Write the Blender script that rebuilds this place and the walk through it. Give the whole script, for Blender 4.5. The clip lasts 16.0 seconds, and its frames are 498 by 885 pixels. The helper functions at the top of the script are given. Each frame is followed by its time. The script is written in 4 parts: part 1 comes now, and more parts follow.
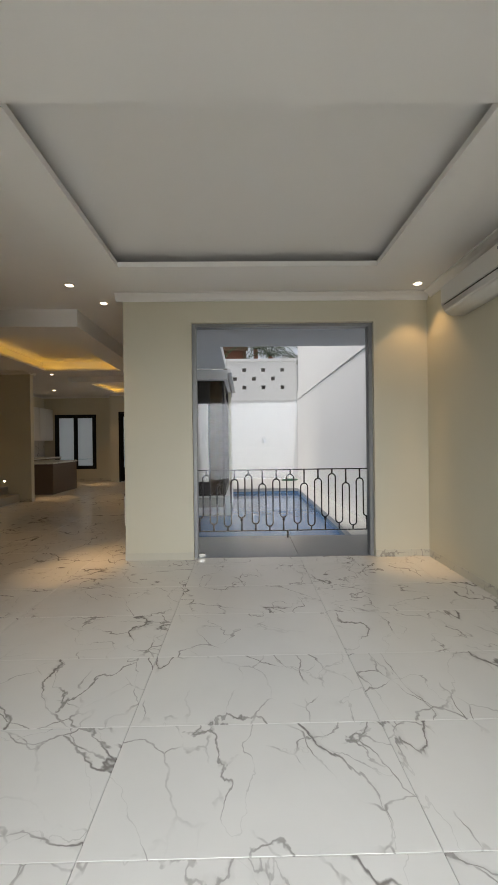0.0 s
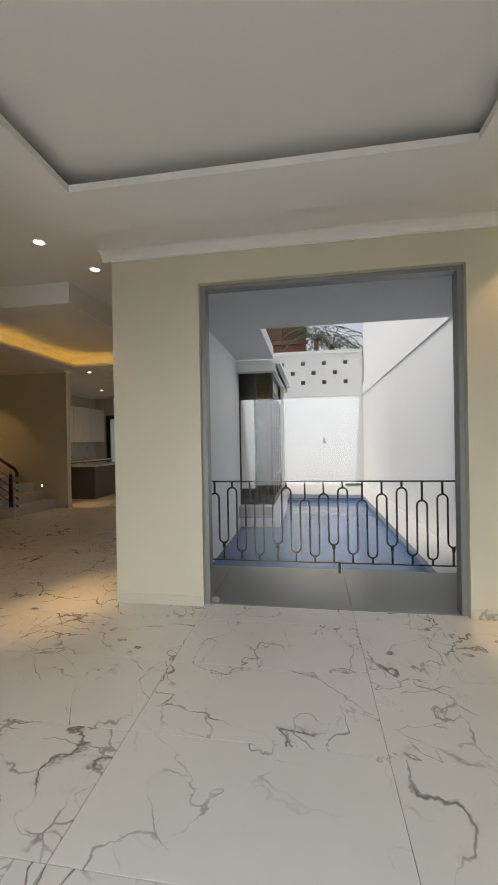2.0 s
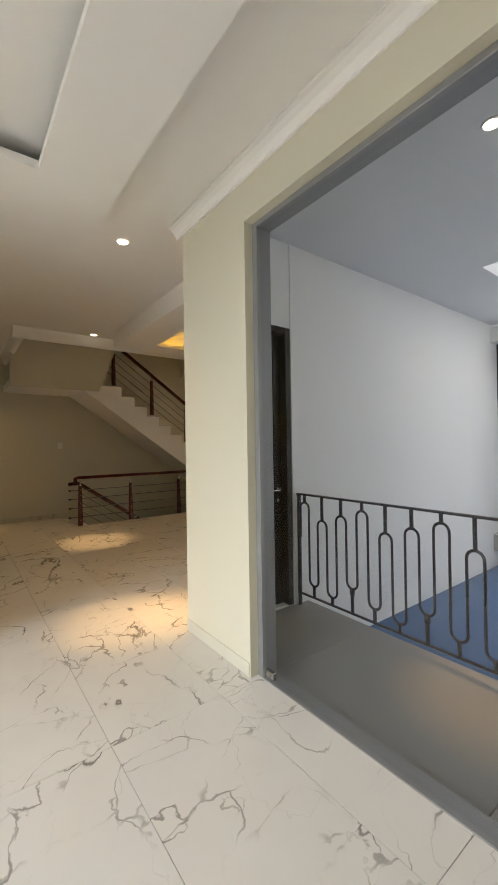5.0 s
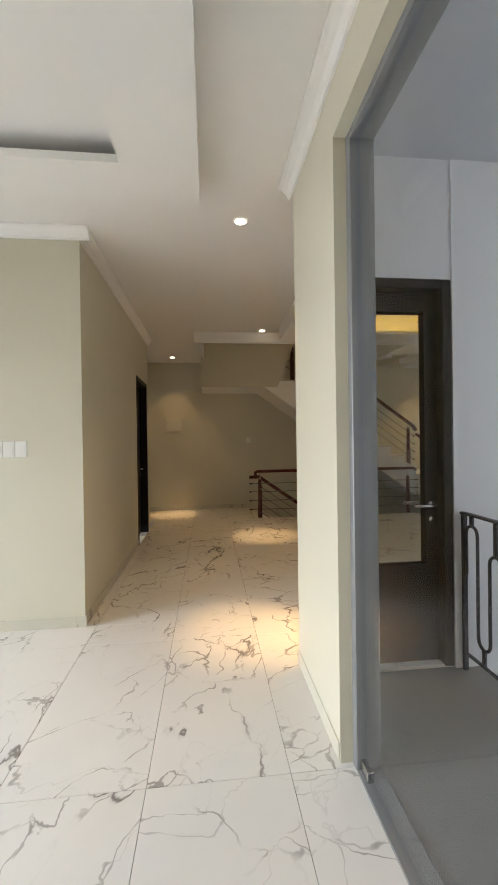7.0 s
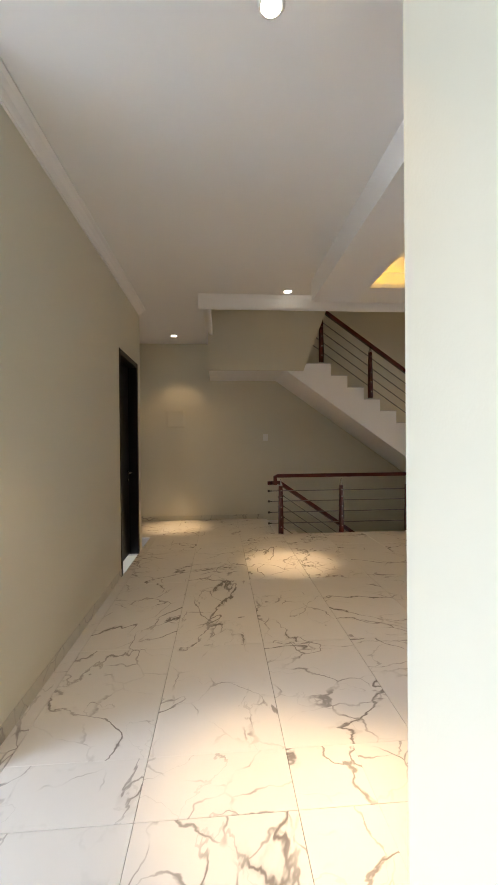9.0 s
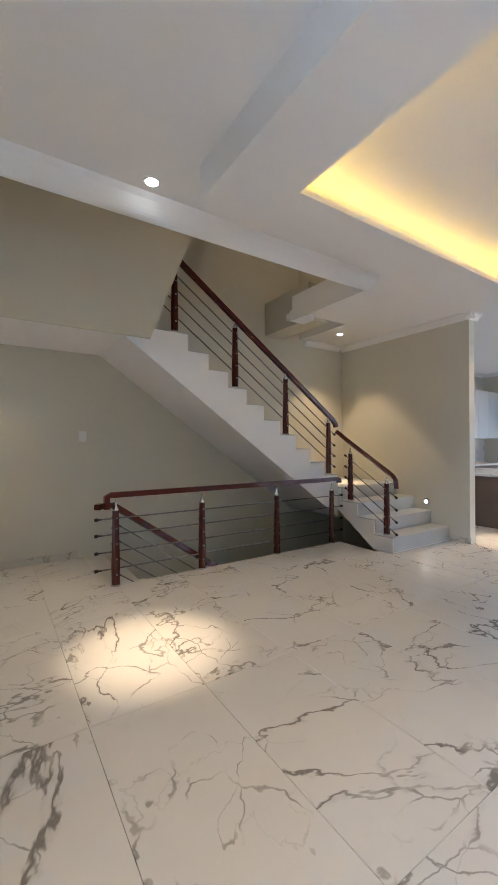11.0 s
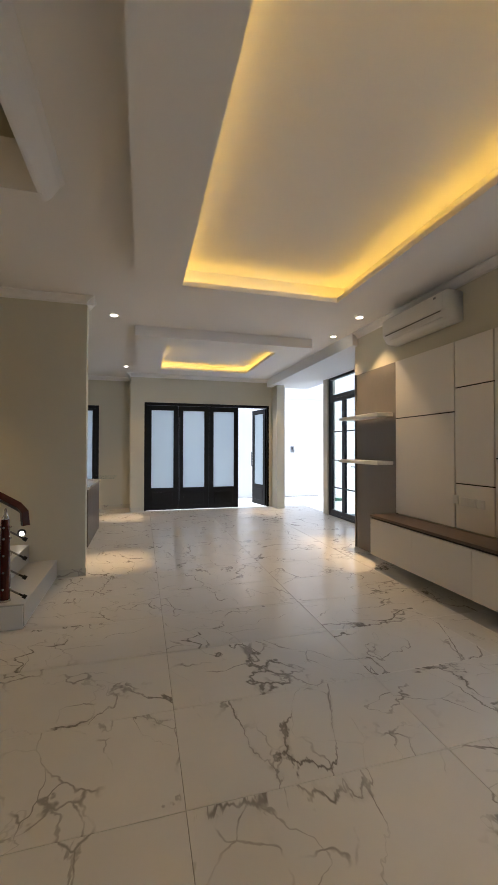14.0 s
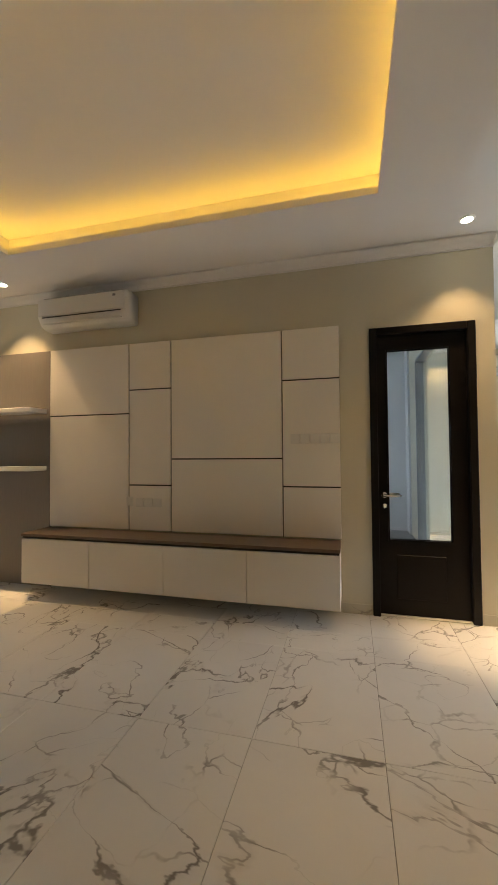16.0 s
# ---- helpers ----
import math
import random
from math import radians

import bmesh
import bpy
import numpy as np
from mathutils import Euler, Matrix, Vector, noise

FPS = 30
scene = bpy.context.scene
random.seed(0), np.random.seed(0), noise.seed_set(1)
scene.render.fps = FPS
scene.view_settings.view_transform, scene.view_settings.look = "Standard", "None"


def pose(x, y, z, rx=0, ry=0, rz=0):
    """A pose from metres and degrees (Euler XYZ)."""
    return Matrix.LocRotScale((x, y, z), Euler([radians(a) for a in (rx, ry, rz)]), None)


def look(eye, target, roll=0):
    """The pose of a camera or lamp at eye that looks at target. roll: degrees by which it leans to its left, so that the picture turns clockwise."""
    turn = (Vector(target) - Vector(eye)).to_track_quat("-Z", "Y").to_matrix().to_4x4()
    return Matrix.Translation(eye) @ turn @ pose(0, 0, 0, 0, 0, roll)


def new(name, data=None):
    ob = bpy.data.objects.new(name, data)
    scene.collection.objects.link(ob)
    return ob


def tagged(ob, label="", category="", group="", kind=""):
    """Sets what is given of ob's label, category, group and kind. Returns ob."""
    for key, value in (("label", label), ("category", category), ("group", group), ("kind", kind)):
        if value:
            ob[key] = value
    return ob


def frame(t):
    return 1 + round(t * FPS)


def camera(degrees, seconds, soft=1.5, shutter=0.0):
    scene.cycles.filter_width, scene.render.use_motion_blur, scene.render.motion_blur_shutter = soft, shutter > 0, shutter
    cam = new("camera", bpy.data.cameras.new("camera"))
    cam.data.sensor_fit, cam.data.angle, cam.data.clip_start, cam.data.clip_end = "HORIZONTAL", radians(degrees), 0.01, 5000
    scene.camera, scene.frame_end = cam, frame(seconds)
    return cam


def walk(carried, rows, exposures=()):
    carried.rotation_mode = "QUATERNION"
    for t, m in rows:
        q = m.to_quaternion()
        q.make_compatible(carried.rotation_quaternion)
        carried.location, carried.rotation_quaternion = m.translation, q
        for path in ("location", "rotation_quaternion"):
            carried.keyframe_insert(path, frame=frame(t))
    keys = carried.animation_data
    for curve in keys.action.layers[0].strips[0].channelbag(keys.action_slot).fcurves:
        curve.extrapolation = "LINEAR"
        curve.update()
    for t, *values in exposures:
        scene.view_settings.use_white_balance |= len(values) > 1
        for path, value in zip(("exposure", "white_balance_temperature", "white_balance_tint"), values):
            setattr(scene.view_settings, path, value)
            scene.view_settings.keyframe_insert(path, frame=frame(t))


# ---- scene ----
PATH = [
    (0, (0.194, 0.166, 1.355), (0.222, 2.166, 1.347), -0.7),
    (0.5, (0.205, 0.49, 1.365), (0.206, 2.49, 1.356), -0.7),
    (1, (0.274, 0.828, 1.367), (0.214, 2.827, 1.358), -0.8),
    (1.5, (0.377, 1.145, 1.369), (0.212, 3.138, 1.363), -0.9),
    (2, (0.518, 1.469, 1.382), (0.209, 3.446, 1.376), -1.0),
    (2.5, (0.682, 1.754, 1.382), (0.204, 3.695, 1.383), -1.3),
    (3, (0.89, 2.055, 1.365), (0.214, 3.937, 1.375), -1.6),
    (5.5, (1.505, 3.544, 1.397), (-0.268, 4.47, 1.403), -0.7),
    (6, (1.494, 3.795, 1.409), (-0.403, 4.43, 1.412), -0.7),
    (6.5, (1.415, 3.976, 1.408), (-0.545, 4.375, 1.406), -0.8),
    (7, (1.259, 4.106, 1.411), (-0.731, 4.314, 1.401), -0.8),
    (7.5, (1.027, 4.177, 1.406), (-0.971, 4.261, 1.393), -0.8),
    (8, (0.681, 4.229, 1.4), (-1.318, 4.258, 1.382), -0.7),
    (8.2, (0.54, 4.233, 1.4), (-1.459, 4.259, 1.379), -0.6),
    (10.3, (-1.387, 4.005, 1.312), (-3.263, 4.698, 1.323), -0.5),
    (10.5, (-1.564, 4.016, 1.312), (-3.397, 4.816, 1.321), -0.4),
    (11, (-2.023, 4.053, 1.315), (-3.694, 5.153, 1.327), -0.2),
    (11.5, (-2.444, 4.107, 1.316), (-3.88, 5.499, 1.331), -0.0),
    (12, (-2.843, 4.205, 1.328), (-3.95, 5.871, 1.349), 0.0),
    (12.5, (-3.208, 4.299, 1.365), (-3.95, 6.156, 1.388), 0.2),
    (13, (-3.566, 4.393, 1.388), (-3.891, 6.366, 1.413), 0.2),
    (13.5, (-3.874, 4.53, 1.377), (-3.789, 6.528, 1.407), 0.3),
    (14, (-4.137, 4.711, 1.381), (-3.609, 6.64, 1.413), 0.1),
    (14.5, (-4.36, 4.923, 1.383), (-3.404, 6.679, 1.417), -0.2),
    (15, (-4.507, 5.193, 1.384), (-3.117, 6.631, 1.415), -0.6),
    (15.5, (-4.583, 5.466, 1.37), (-2.874, 6.503, 1.409), -0.5),
    (16, (-4.593, 5.756, 1.352), (-2.659, 6.264, 1.405), -0.5),
]
cam = camera(64.9, 16.0)
EXPOSURES = [(0.0, 0.05, 6850, 12), (3.0, 0.45, 6950, 12), (5.5, 1.2, 6900, 12), (7.0, 1.3, 6500, 12), (8.0, 1.35, 6350, 12), (10.5, 2.25, 4850, 12), (12.5, 1.75, 4700, 11), (13.0, 1.55, 5100, 11), (14.0, 1.3, 5500, 11), (16.0, 1.38, 6100, 10)]
walk(cam, [(t, look(eye, target, roll)) for t, eye, target, roll in PATH], EXPOSURES)

# ---- light ----
world = bpy.data.worlds.new("sky")
scene.world = world
world.use_nodes = True
wn = world.node_tree
sky = wn.nodes.new("ShaderNodeTexSky")
sky.sky_type = "NISHITA"
sky.sun_disc = False
sky.sun_elevation, sky.sun_rotation = radians(69), radians(265)
sky.air_density, sky.dust_density = 1.0, 3.0
wn.nodes["Background"].inputs["Strength"].default_value = 0.15
haze = wn.nodes.new("ShaderNodeHueSaturation")
haze.inputs["Saturation"].default_value = 0.3
wn.links.new(sky.outputs[0], haze.inputs["Color"])
wn.links.new(haze.outputs[0], wn.nodes["Background"].inputs["Color"])

sun = new("sun", bpy.data.lights.new("sun", "SUN"))
sun.data.energy, sun.data.angle, sun.data.color = 1.6, radians(30), (1.0, 0.96, 0.9)
sun.matrix_world = look((0, 0, 20), (7.6, 0.6, 0))


def area_light(name, eye, target, w, h, power, colour):
    la = bpy.data.lights.new(name, "AREA")
    la.shape, la.size, la.size_y, la.energy, la.color = "RECTANGLE", w, h, power, colour
    ob = new(name, la)
    ob.matrix_world = look(eye, target)
    return ob


# daylight through the entrance behind the start of the walk
entrance = area_light("entrance_daylight", (0.3, -1.36, 1.3), (0.3, 1.3, 0.0), 2.6, 2.3, 50, (0.86, 0.93, 1.0))
entrance.data.spread = radians(88)
WARM = (1.0, 0.62, 0.27)


# ---- materials ----
def mat_base(name):
    m = bpy.data.materials.new(name)
    m.use_nodes = True
    return m, m.node_tree.nodes, m.node_tree.links, m.node_tree.nodes["Principled BSDF"]


def surface(name, colour, rough=0.5, metal=0.0, vary=0.06, scale=3.0, bump=0.0, bump_scale=60.0, spec=0.5, blotch=0.0):
    """A plain surface with mottling at two scales and fine relief."""
    m, n, l, b = mat_base(name)
    tc = n.new("ShaderNodeTexCoord")
    mix = n.new("ShaderNodeMixRGB")
    mix.inputs[1].default_value = (*[c * (1 - vary) for c in colour], 1)
    mix.inputs[2].default_value = (*[min(1, c * (1 + vary)) for c in colour], 1)
    n1 = n.new("ShaderNodeTexNoise")
    n1.inputs["Scale"].default_value, n1.inputs["Detail"].default_value = scale, 8
    n1.inputs["Roughness"].default_value = 0.65
    l.new(tc.outputs["Object"], n1.inputs["Vector"])
    l.new(n1.outputs["Fac"], mix.inputs[0])
    l.new(mix.outputs[0], b.inputs["Base Color"])
    rr = n.new("ShaderNodeMapRange")
    rr.inputs["To Min"].default_value, rr.inputs["To Max"].default_value = max(0, rough - 0.07), min(1, rough + 0.07)
    l.new(n1.outputs["Fac"], rr.inputs["Value"])
    l.new(rr.outputs[0], b.inputs["Roughness"])
    b.inputs["Metallic"].default_value = metal
    b.inputs["Specular IOR Level"].default_value = spec
    if bump:
        n2 = n.new("ShaderNodeTexNoise")
        n2.inputs["Scale"].default_value, n2.inputs["Detail"].default_value = bump_scale, 4
        l.new(tc.outputs["Object"], n2.inputs["Vector"])
        bp = n.new("ShaderNodeBump")
        bp.inputs["Strength"].default_value, bp.inputs["Distance"].default_value = bump, 0.01
        l.new(n2.outputs["Fac"], bp.inputs["Height"])
        l.new(bp.outputs[0], b.inputs["Normal"])
    return m


def marble(name, base=(0.77, 0.76, 0.735), vein=(0.17, 0.155, 0.145), rough=0.2, scale=1.0, amount=1.0):
    """Polished white porcelain marble: long slanting grey veins with fine cracks beside them, different on each tile."""
    m, n, l, b = mat_base(name)
    tc, oi = n.new("ShaderNodeTexCoord"), n.new("ShaderNodeObjectInfo")

    def math_node(op, x, y=None, z=None):
        k = n.new("ShaderNodeMath")
        k.operation = op
        for i, v in enumerate((x, y, z)):
            if v is None:
                continue
            if isinstance(v, (int, float)):
                k.inputs[i].default_value = v
            else:
                l.new(v, k.inputs[i])
        return k.outputs[0]

    def ramp(value, lo, hi, a, c):
        k = n.new("ShaderNodeMapRange")
        k.interpolation_type = "SMOOTHSTEP"
        for key, v in (("From Min", lo), ("From Max", hi), ("To Min", a), ("To Max", c)):
            if isinstance(v, (int, float)):
                k.inputs[key].default_value = v
            else:
                l.new(v, k.inputs[key])
        l.new(value, k.inputs["Value"])
        return k.outputs[0]

    spin = n.new("ShaderNodeVectorRotate")
    spin.rotation_type = "Z_AXIS"
    l.new(tc.outputs["Object"], spin.inputs["Vector"])
    l.new(math_node("MULTIPLY_ADD", oi.outputs["Random"], 1.9, 0.1), spin.inputs["Angle"])
    comb = n.new("ShaderNodeCombineXYZ")
    for i, k in enumerate((57.0, 91.0, 33.0)):
        l.new(math_node("MULTIPLY", oi.outputs["Random"], k), comb.inputs[i])
    add = n.new("ShaderNodeVectorMath")
    add.operation = "ADD"
    l.new(spin.outputs[0], add.inputs[0])
    l.new(comb.outputs[0], add.inputs[1])
    flow = n.new("ShaderNodeMapping")
    flow.inputs["Scale"].default_value = (0.72 * scale, 1.3 * scale, scale)
    l.new(add.outputs[0], flow.inputs["Vector"])

    def noise(size, detail, roughness, distort=0.0, source=flow):
        t = n.new("ShaderNodeTexNoise")
        for key, v in (("Scale", size), ("Detail", detail), ("Roughness", roughness), ("Distortion", distort)):
            t.inputs[key].default_value = v
        l.new(source.outputs[0], t.inputs["Vector"])
        return t.outputs["Fac"]

    def ridge(value, level):
        return math_node("ABSOLUTE", math_node("SUBTRACT", value, level))

    warp = n.new("ShaderNodeTexNoise")
    warp.inputs["Scale"].default_value, warp.inputs["Detail"].default_value = 3.0 * scale, 4
    l.new(add.outputs[0], warp.inputs["Vector"])
    bent = n.new("ShaderNodeVectorMath")
    bent.operation = "MULTIPLY_ADD"
    l.new(warp.outputs["Color"], bent.inputs[0])
    bent.inputs[1].default_value = (0.32, 0.32, 0.32)
    l.new(flow.outputs[0], bent.inputs[2])

    def vein_line(near, gate, width):
        return math_node("MULTIPLY", ramp(near, 0.0008, math_node("MULTIPLY_ADD", gate, width, 0.0022), 1.0, 0.0), math_node("MULTIPLY_ADD", gate, 0.8, 0.16))

    gate = ramp(noise(2.1, 3, 0.55), 0.40, 0.60, 0.0, 1.0)
    gate_b = ramp(noise(2.4, 3, 0.55, 0.0, add), 0.44, 0.62, 0.0, 1.0)
    near = ridge(noise(1.1, 6, 0.50, 0.3), 0.5)
    near_b = ridge(noise(1.4, 6, 0.47, 0.3, add), 0.54)
    main = math_node("MAXIMUM", vein_line(near, gate, 0.0075), math_node("MULTIPLY", vein_line(near_b, gate_b, 0.006), 0.8))
    beside = ramp(math_node("MINIMUM", near, near_b), 0.01, 0.09, 1.0, 0.0)
    cells = n.new("ShaderNodeTexVoronoi")
    cells.feature = "DISTANCE_TO_EDGE"
    cells.inputs["Scale"].default_value = 3.0
    l.new(bent.outputs[0], cells.inputs["Vector"])
    crack = ramp(cells.outputs["Distance"], 0.002, 0.022, 1.0, 0.0)
    broken = ramp(noise(3.0, 4, 0.55, 0.0, add), 0.46, 0.60, 0.0, 1.0)
    fine = math_node("MULTIPLY", math_node("MULTIPLY", crack, broken), math_node("MULTIPLY_ADD", beside, 0.6, 0.12))
    smudge = math_node("MULTIPLY", math_node("MULTIPLY", ramp(near, 0.0, 0.022, 0.30, 0.0), gate), ramp(noise(5.0, 6, 0.6, 0.3, add), 0.48, 0.60, 0.0, 1.0))
    k = math_node("MULTIPLY", math_node("MAXIMUM", math_node("MAXIMUM", main, fine), smudge), 0.92 * amount)
    mottling = noise(3.0, 6, 0.55, 0.0, add)
    cloud = n.new("ShaderNodeMixRGB")
    cloud.inputs[1].default_value = (*base, 1)
    cloud.inputs[2].default_value = (*[x * 0.88 for x in base], 1)
    l.new(mottling, cloud.inputs[0])
    mix = n.new("ShaderNodeMixRGB")
    mix.inputs[2].default_value = (*vein, 1)
    l.new(k, mix.inputs[0])
    l.new(cloud.outputs[0], mix.inputs[1])
    l.new(mix.outputs[0], b.inputs["Base Color"])
    rn = n.new("ShaderNodeMapRange")
    rn.inputs["To Min"].default_value, rn.inputs["To Max"].default_value = rough - 0.03, rough + 0.1
    l.new(mottling, rn.inputs["Value"])
    l.new(rn.outputs[0], b.inputs["Roughness"])
    return m


def wood(name, dark, light, rough=0.3, scale=6.0, axis=(1, 12, 12), spec=0.5):
    m, n, l, b = mat_base(name)
    tc, mp = n.new("ShaderNodeTexCoord"), n.new("ShaderNodeMapping")
    mp.inputs["Scale"].default_value = axis
    l.new(tc.outputs["Object"], mp.inputs["Vector"])
    t = n.new("ShaderNodeTexNoise")
    t.inputs["Scale"].default_value, t.inputs["Detail"].default_value, t.inputs["Distortion"].default_value = scale, 8, 0.6
    l.new(mp.outputs[0], t.inputs["Vector"])
    mix = n.new("ShaderNodeMixRGB")
    mix.inputs[1].default_value, mix.inputs[2].default_value = (*dark, 1), (*light, 1)
    l.new(t.outputs["Fac"], mix.inputs[0])
    l.new(mix.outputs[0], b.inputs["Base Color"])
    b.inputs["Roughness"].default_value = rough
    b.inputs["Specular IOR Level"].default_value = spec
    bp = n.new("ShaderNodeBump")
    bp.inputs["Strength"].default_value, bp.inputs["Distance"].default_value = 0.15, 0.003
    l.new(t.outputs["Fac"], bp.inputs["Height"])
    l.new(bp.outputs[0], b.inputs["Normal"])
    return m


def clear_glass(name, tint=(0.9, 0.94, 0.95), gloss=1.0):
    """Thin window glass: see-through, with a mirror gloss that grows towards grazing views."""
    m = bpy.data.materials.new(name)
    m.use_nodes = True
    n, l = m.node_tree.nodes, m.node_tree.links
    n.clear()
    out, mix, tr, gl, lw = (n.new(k) for k in ("ShaderNodeOutputMaterial", "ShaderNodeMixShader", "ShaderNodeBsdfTransparent", "ShaderNodeBsdfGlossy", "ShaderNodeLayerWeight"))
    tr.inputs["Color"].default_value = (*tint, 1)
    gl.inputs["Roughness"].default_value = 0.02
    gl.inputs["Color"].default_value = (gloss, gloss, gloss, 1)
    lw.inputs["Blend"].default_value = 0.5
    power, scaled = n.new("ShaderNodeMath"), n.new("ShaderNodeMath")
    power.operation, scaled.operation = "POWER", "MULTIPLY_ADD"
    power.inputs[1].default_value = 5.0
    scaled.inputs[1].default_value, scaled.inputs[2].default_value = 0.55, 0.02
    l.new(lw.outputs["Facing"], power.inputs[0])
    l.new(power.outputs[0], scaled.inputs[0])
    l.new(scaled.outputs[0], mix.inputs[0])
    l.new(tr.outputs[0], mix.inputs[1])
    l.new(gl.outputs[0], mix.inputs[2])
    l.new(mix.outputs[0], out.inputs[0])
    return m


def frosted(name):
    m = bpy.data.materials.new(name)
    m.use_nodes = True
    n, l = m.node_tree.nodes, m.node_tree.links
    n.clear()
    out, mix, tr, gl, fr = (n.new(k) for k in ("ShaderNodeOutputMaterial", "ShaderNodeMixShader", "ShaderNodeBsdfTranslucent", "ShaderNodeBsdfGlossy", "ShaderNodeFresnel"))
    tr.inputs["Color"].default_value = (0.9, 0.96, 1.0, 1)
    gl.inputs["Roughness"].default_value = 0.35
    l.new(fr.outputs[0], mix.inputs[0])
    l.new(tr.outputs[0], mix.inputs[1])
    l.new(gl.outputs[0], mix.inputs[2])
    l.new(mix.outputs[0], out.inputs[0])
    return m


def glowing(name, colour, strength):
    m, n, l, b = mat_base(name)
    b.inputs["Base Color"].default_value = (0.8, 0.8, 0.8, 1)
    b.inputs["Emission Color"].default_value = (*colour, 1)
    b.inputs["Emission Strength"].default_value = strength
    return m


PAINT = surface("beige_wall_paint", (0.63, 0.60, 0.48), 0.5, vary=0.025, scale=1.3, bump=0.06, bump_scale=90)
WHITE = surface("white_ceiling_paint", (0.85, 0.84, 0.82), 0.7, vary=0.02, scale=0.9, bump=0.05, bump_scale=80)
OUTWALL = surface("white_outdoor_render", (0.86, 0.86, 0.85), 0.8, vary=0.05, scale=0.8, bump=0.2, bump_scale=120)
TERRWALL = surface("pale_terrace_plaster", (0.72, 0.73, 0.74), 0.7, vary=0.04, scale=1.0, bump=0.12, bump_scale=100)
MARBLE = marble("white_marble_tile")
SKIRTING = marble("beige_marble_skirting", (0.62, 0.59, 0.49), (0.30, 0.27, 0.23), 0.3)
SKIRT = marble("marble_skirting", rough=0.2)
GROUT = surface("grey_grout", (0.38, 0.36, 0.33), 0.9, bump=0.3)
CEMENT = surface("grey_terrace_tile", (0.22, 0.215, 0.205), 0.3, vary=0.05, scale=2.0, bump=0.05)
STONE = surface("pale_stair_tile", (0.55, 0.54, 0.51), 0.35, vary=0.08, scale=4.0)
IRON = surface("black_wrought_iron", (0.016, 0.016, 0.019), 0.45, metal=0.3, vary=0.2, scale=20, bump=0.2)
DARKWOOD = wood("black_stained_wood", (0.005, 0.004, 0.004), (0.010, 0.008, 0.007), 0.42, spec=0.2)
REDWOOD = wood("red_mahogany_lacquer", (0.04, 0.006, 0.005), (0.10, 0.016, 0.012), 0.25, 5.0, (8, 8, 2))
ROD = surface("dark_steel_rod", (0.22, 0.21, 0.20), 0.35, metal=0.9, vary=0.05)
STEEL = surface("brushed_steel", (0.62, 0.61, 0.59), 0.25, metal=1.0, vary=0.05)
BLACKAL = surface("black_aluminium", (0.012, 0.012, 0.013), 0.4, metal=0.2, vary=0.1)
GREYAL = surface("grey_aluminium", (0.26, 0.265, 0.27), 0.4, metal=0.3, vary=0.06)
LAMINATE = surface("cream_laminate", (0.86, 0.83, 0.77), 0.32, vary=0.02, scale=2.0)
GREYLAM = wood("taupe_laminate", (0.20, 0.18, 0.165), (0.235, 0.215, 0.195), 0.45, 6.0, (12, 12, 1))
WALNUT = wood("brown_walnut_laminate", (0.10, 0.066, 0.045), (0.19, 0.13, 0.09), 0.4, 5.0, (14, 1, 14))
BROWNLAM = surface("brown_island_laminate", (0.14, 0.105, 0.085), 0.4, vary=0.06)
PLASTIC = surface("white_plastic", (0.78, 0.77, 0.73), 0.35, vary=0.01)
GROOVE = surface("taupe_groove", (0.22, 0.20, 0.17), 0.6)
DARKGAP = surface("dark_gap", (0.03, 0.028, 0.025), 0.8)
GLASS = clear_glass("clear_glass")
TINTED = clear_glass("bluish_tinted_glass", (0.95, 0.97, 0.99))
BROWNGLASS = clear_glass("brown_tinted_glass", (0.22, 0.17, 0.115), 0.35)
FROST = frosted("frosted_glass")
LED = glowing("warm_led_strip", (1.0, 0.54, 0.07), 3.1)
BULB = glowing("warm_lamp_disc", (1.0, 0.85, 0.6), 8.0)
BRICK = surface("red_brick", (0.30, 0.13, 0.08), 0.85, vary=0.25, scale=6.0, bump=0.3, bump_scale=30)
TIMBER = wood("weathered_timber", (0.13, 0.075, 0.045), (0.24, 0.15, 0.09), 0.7, 4.0, (10, 10, 1))
LEAF = surface("palm_leaf", (0.05, 0.09, 0.03), 0.5, vary=0.4, scale=5.0)
HOSE = surface("green_hose", (0.05, 0.14, 0.08), 0.5)
POOLTILE = surface("blue_pool_tile", (0.10, 0.21, 0.34), 0.3, vary=0.15, scale=14.0)


def water_material():
    m, n, l, b = mat_base("pool_water")
    b.inputs["Base Color"].default_value = (0.07, 0.15, 0.30, 1)
    b.inputs["Roughness"].default_value = 0.03
    b.inputs["Transmission Weight"].default_value = 0.0
    b.inputs["IOR"].default_value = 1.33
    tc, t, bp = n.new("ShaderNodeTexCoord"), n.new("ShaderNodeTexNoise"), n.new("ShaderNodeBump")
    t.inputs["Scale"].default_value, t.inputs["Detail"].default_value = 5.0, 3
    l.new(tc.outputs["Object"], t.inputs["Vector"])
    bp.inputs["Strength"].default_value, bp.inputs["Distance"].default_value = 0.12, 0.03
    l.new(t.outputs["Fac"], bp.inputs["Height"])
    l.new(bp.outputs[0], b.inputs["Normal"])
    return m


WATER = water_material()


# ---- building blocks ----
def box(bm, x0, y0, z0, x1, y1, z1):
    v = [bm.verts.new((x, y, z)) for z in (z0, z1) for y in (y0, y1) for x in (x0, x1)]
    for f in ((0, 2, 3, 1), (4, 5, 7, 6), (0, 1, 5, 4), (2, 6, 7, 3), (0, 4, 6, 2), (1, 3, 7, 5)):
        bm.faces.new([v[i] for i in f])
    return v


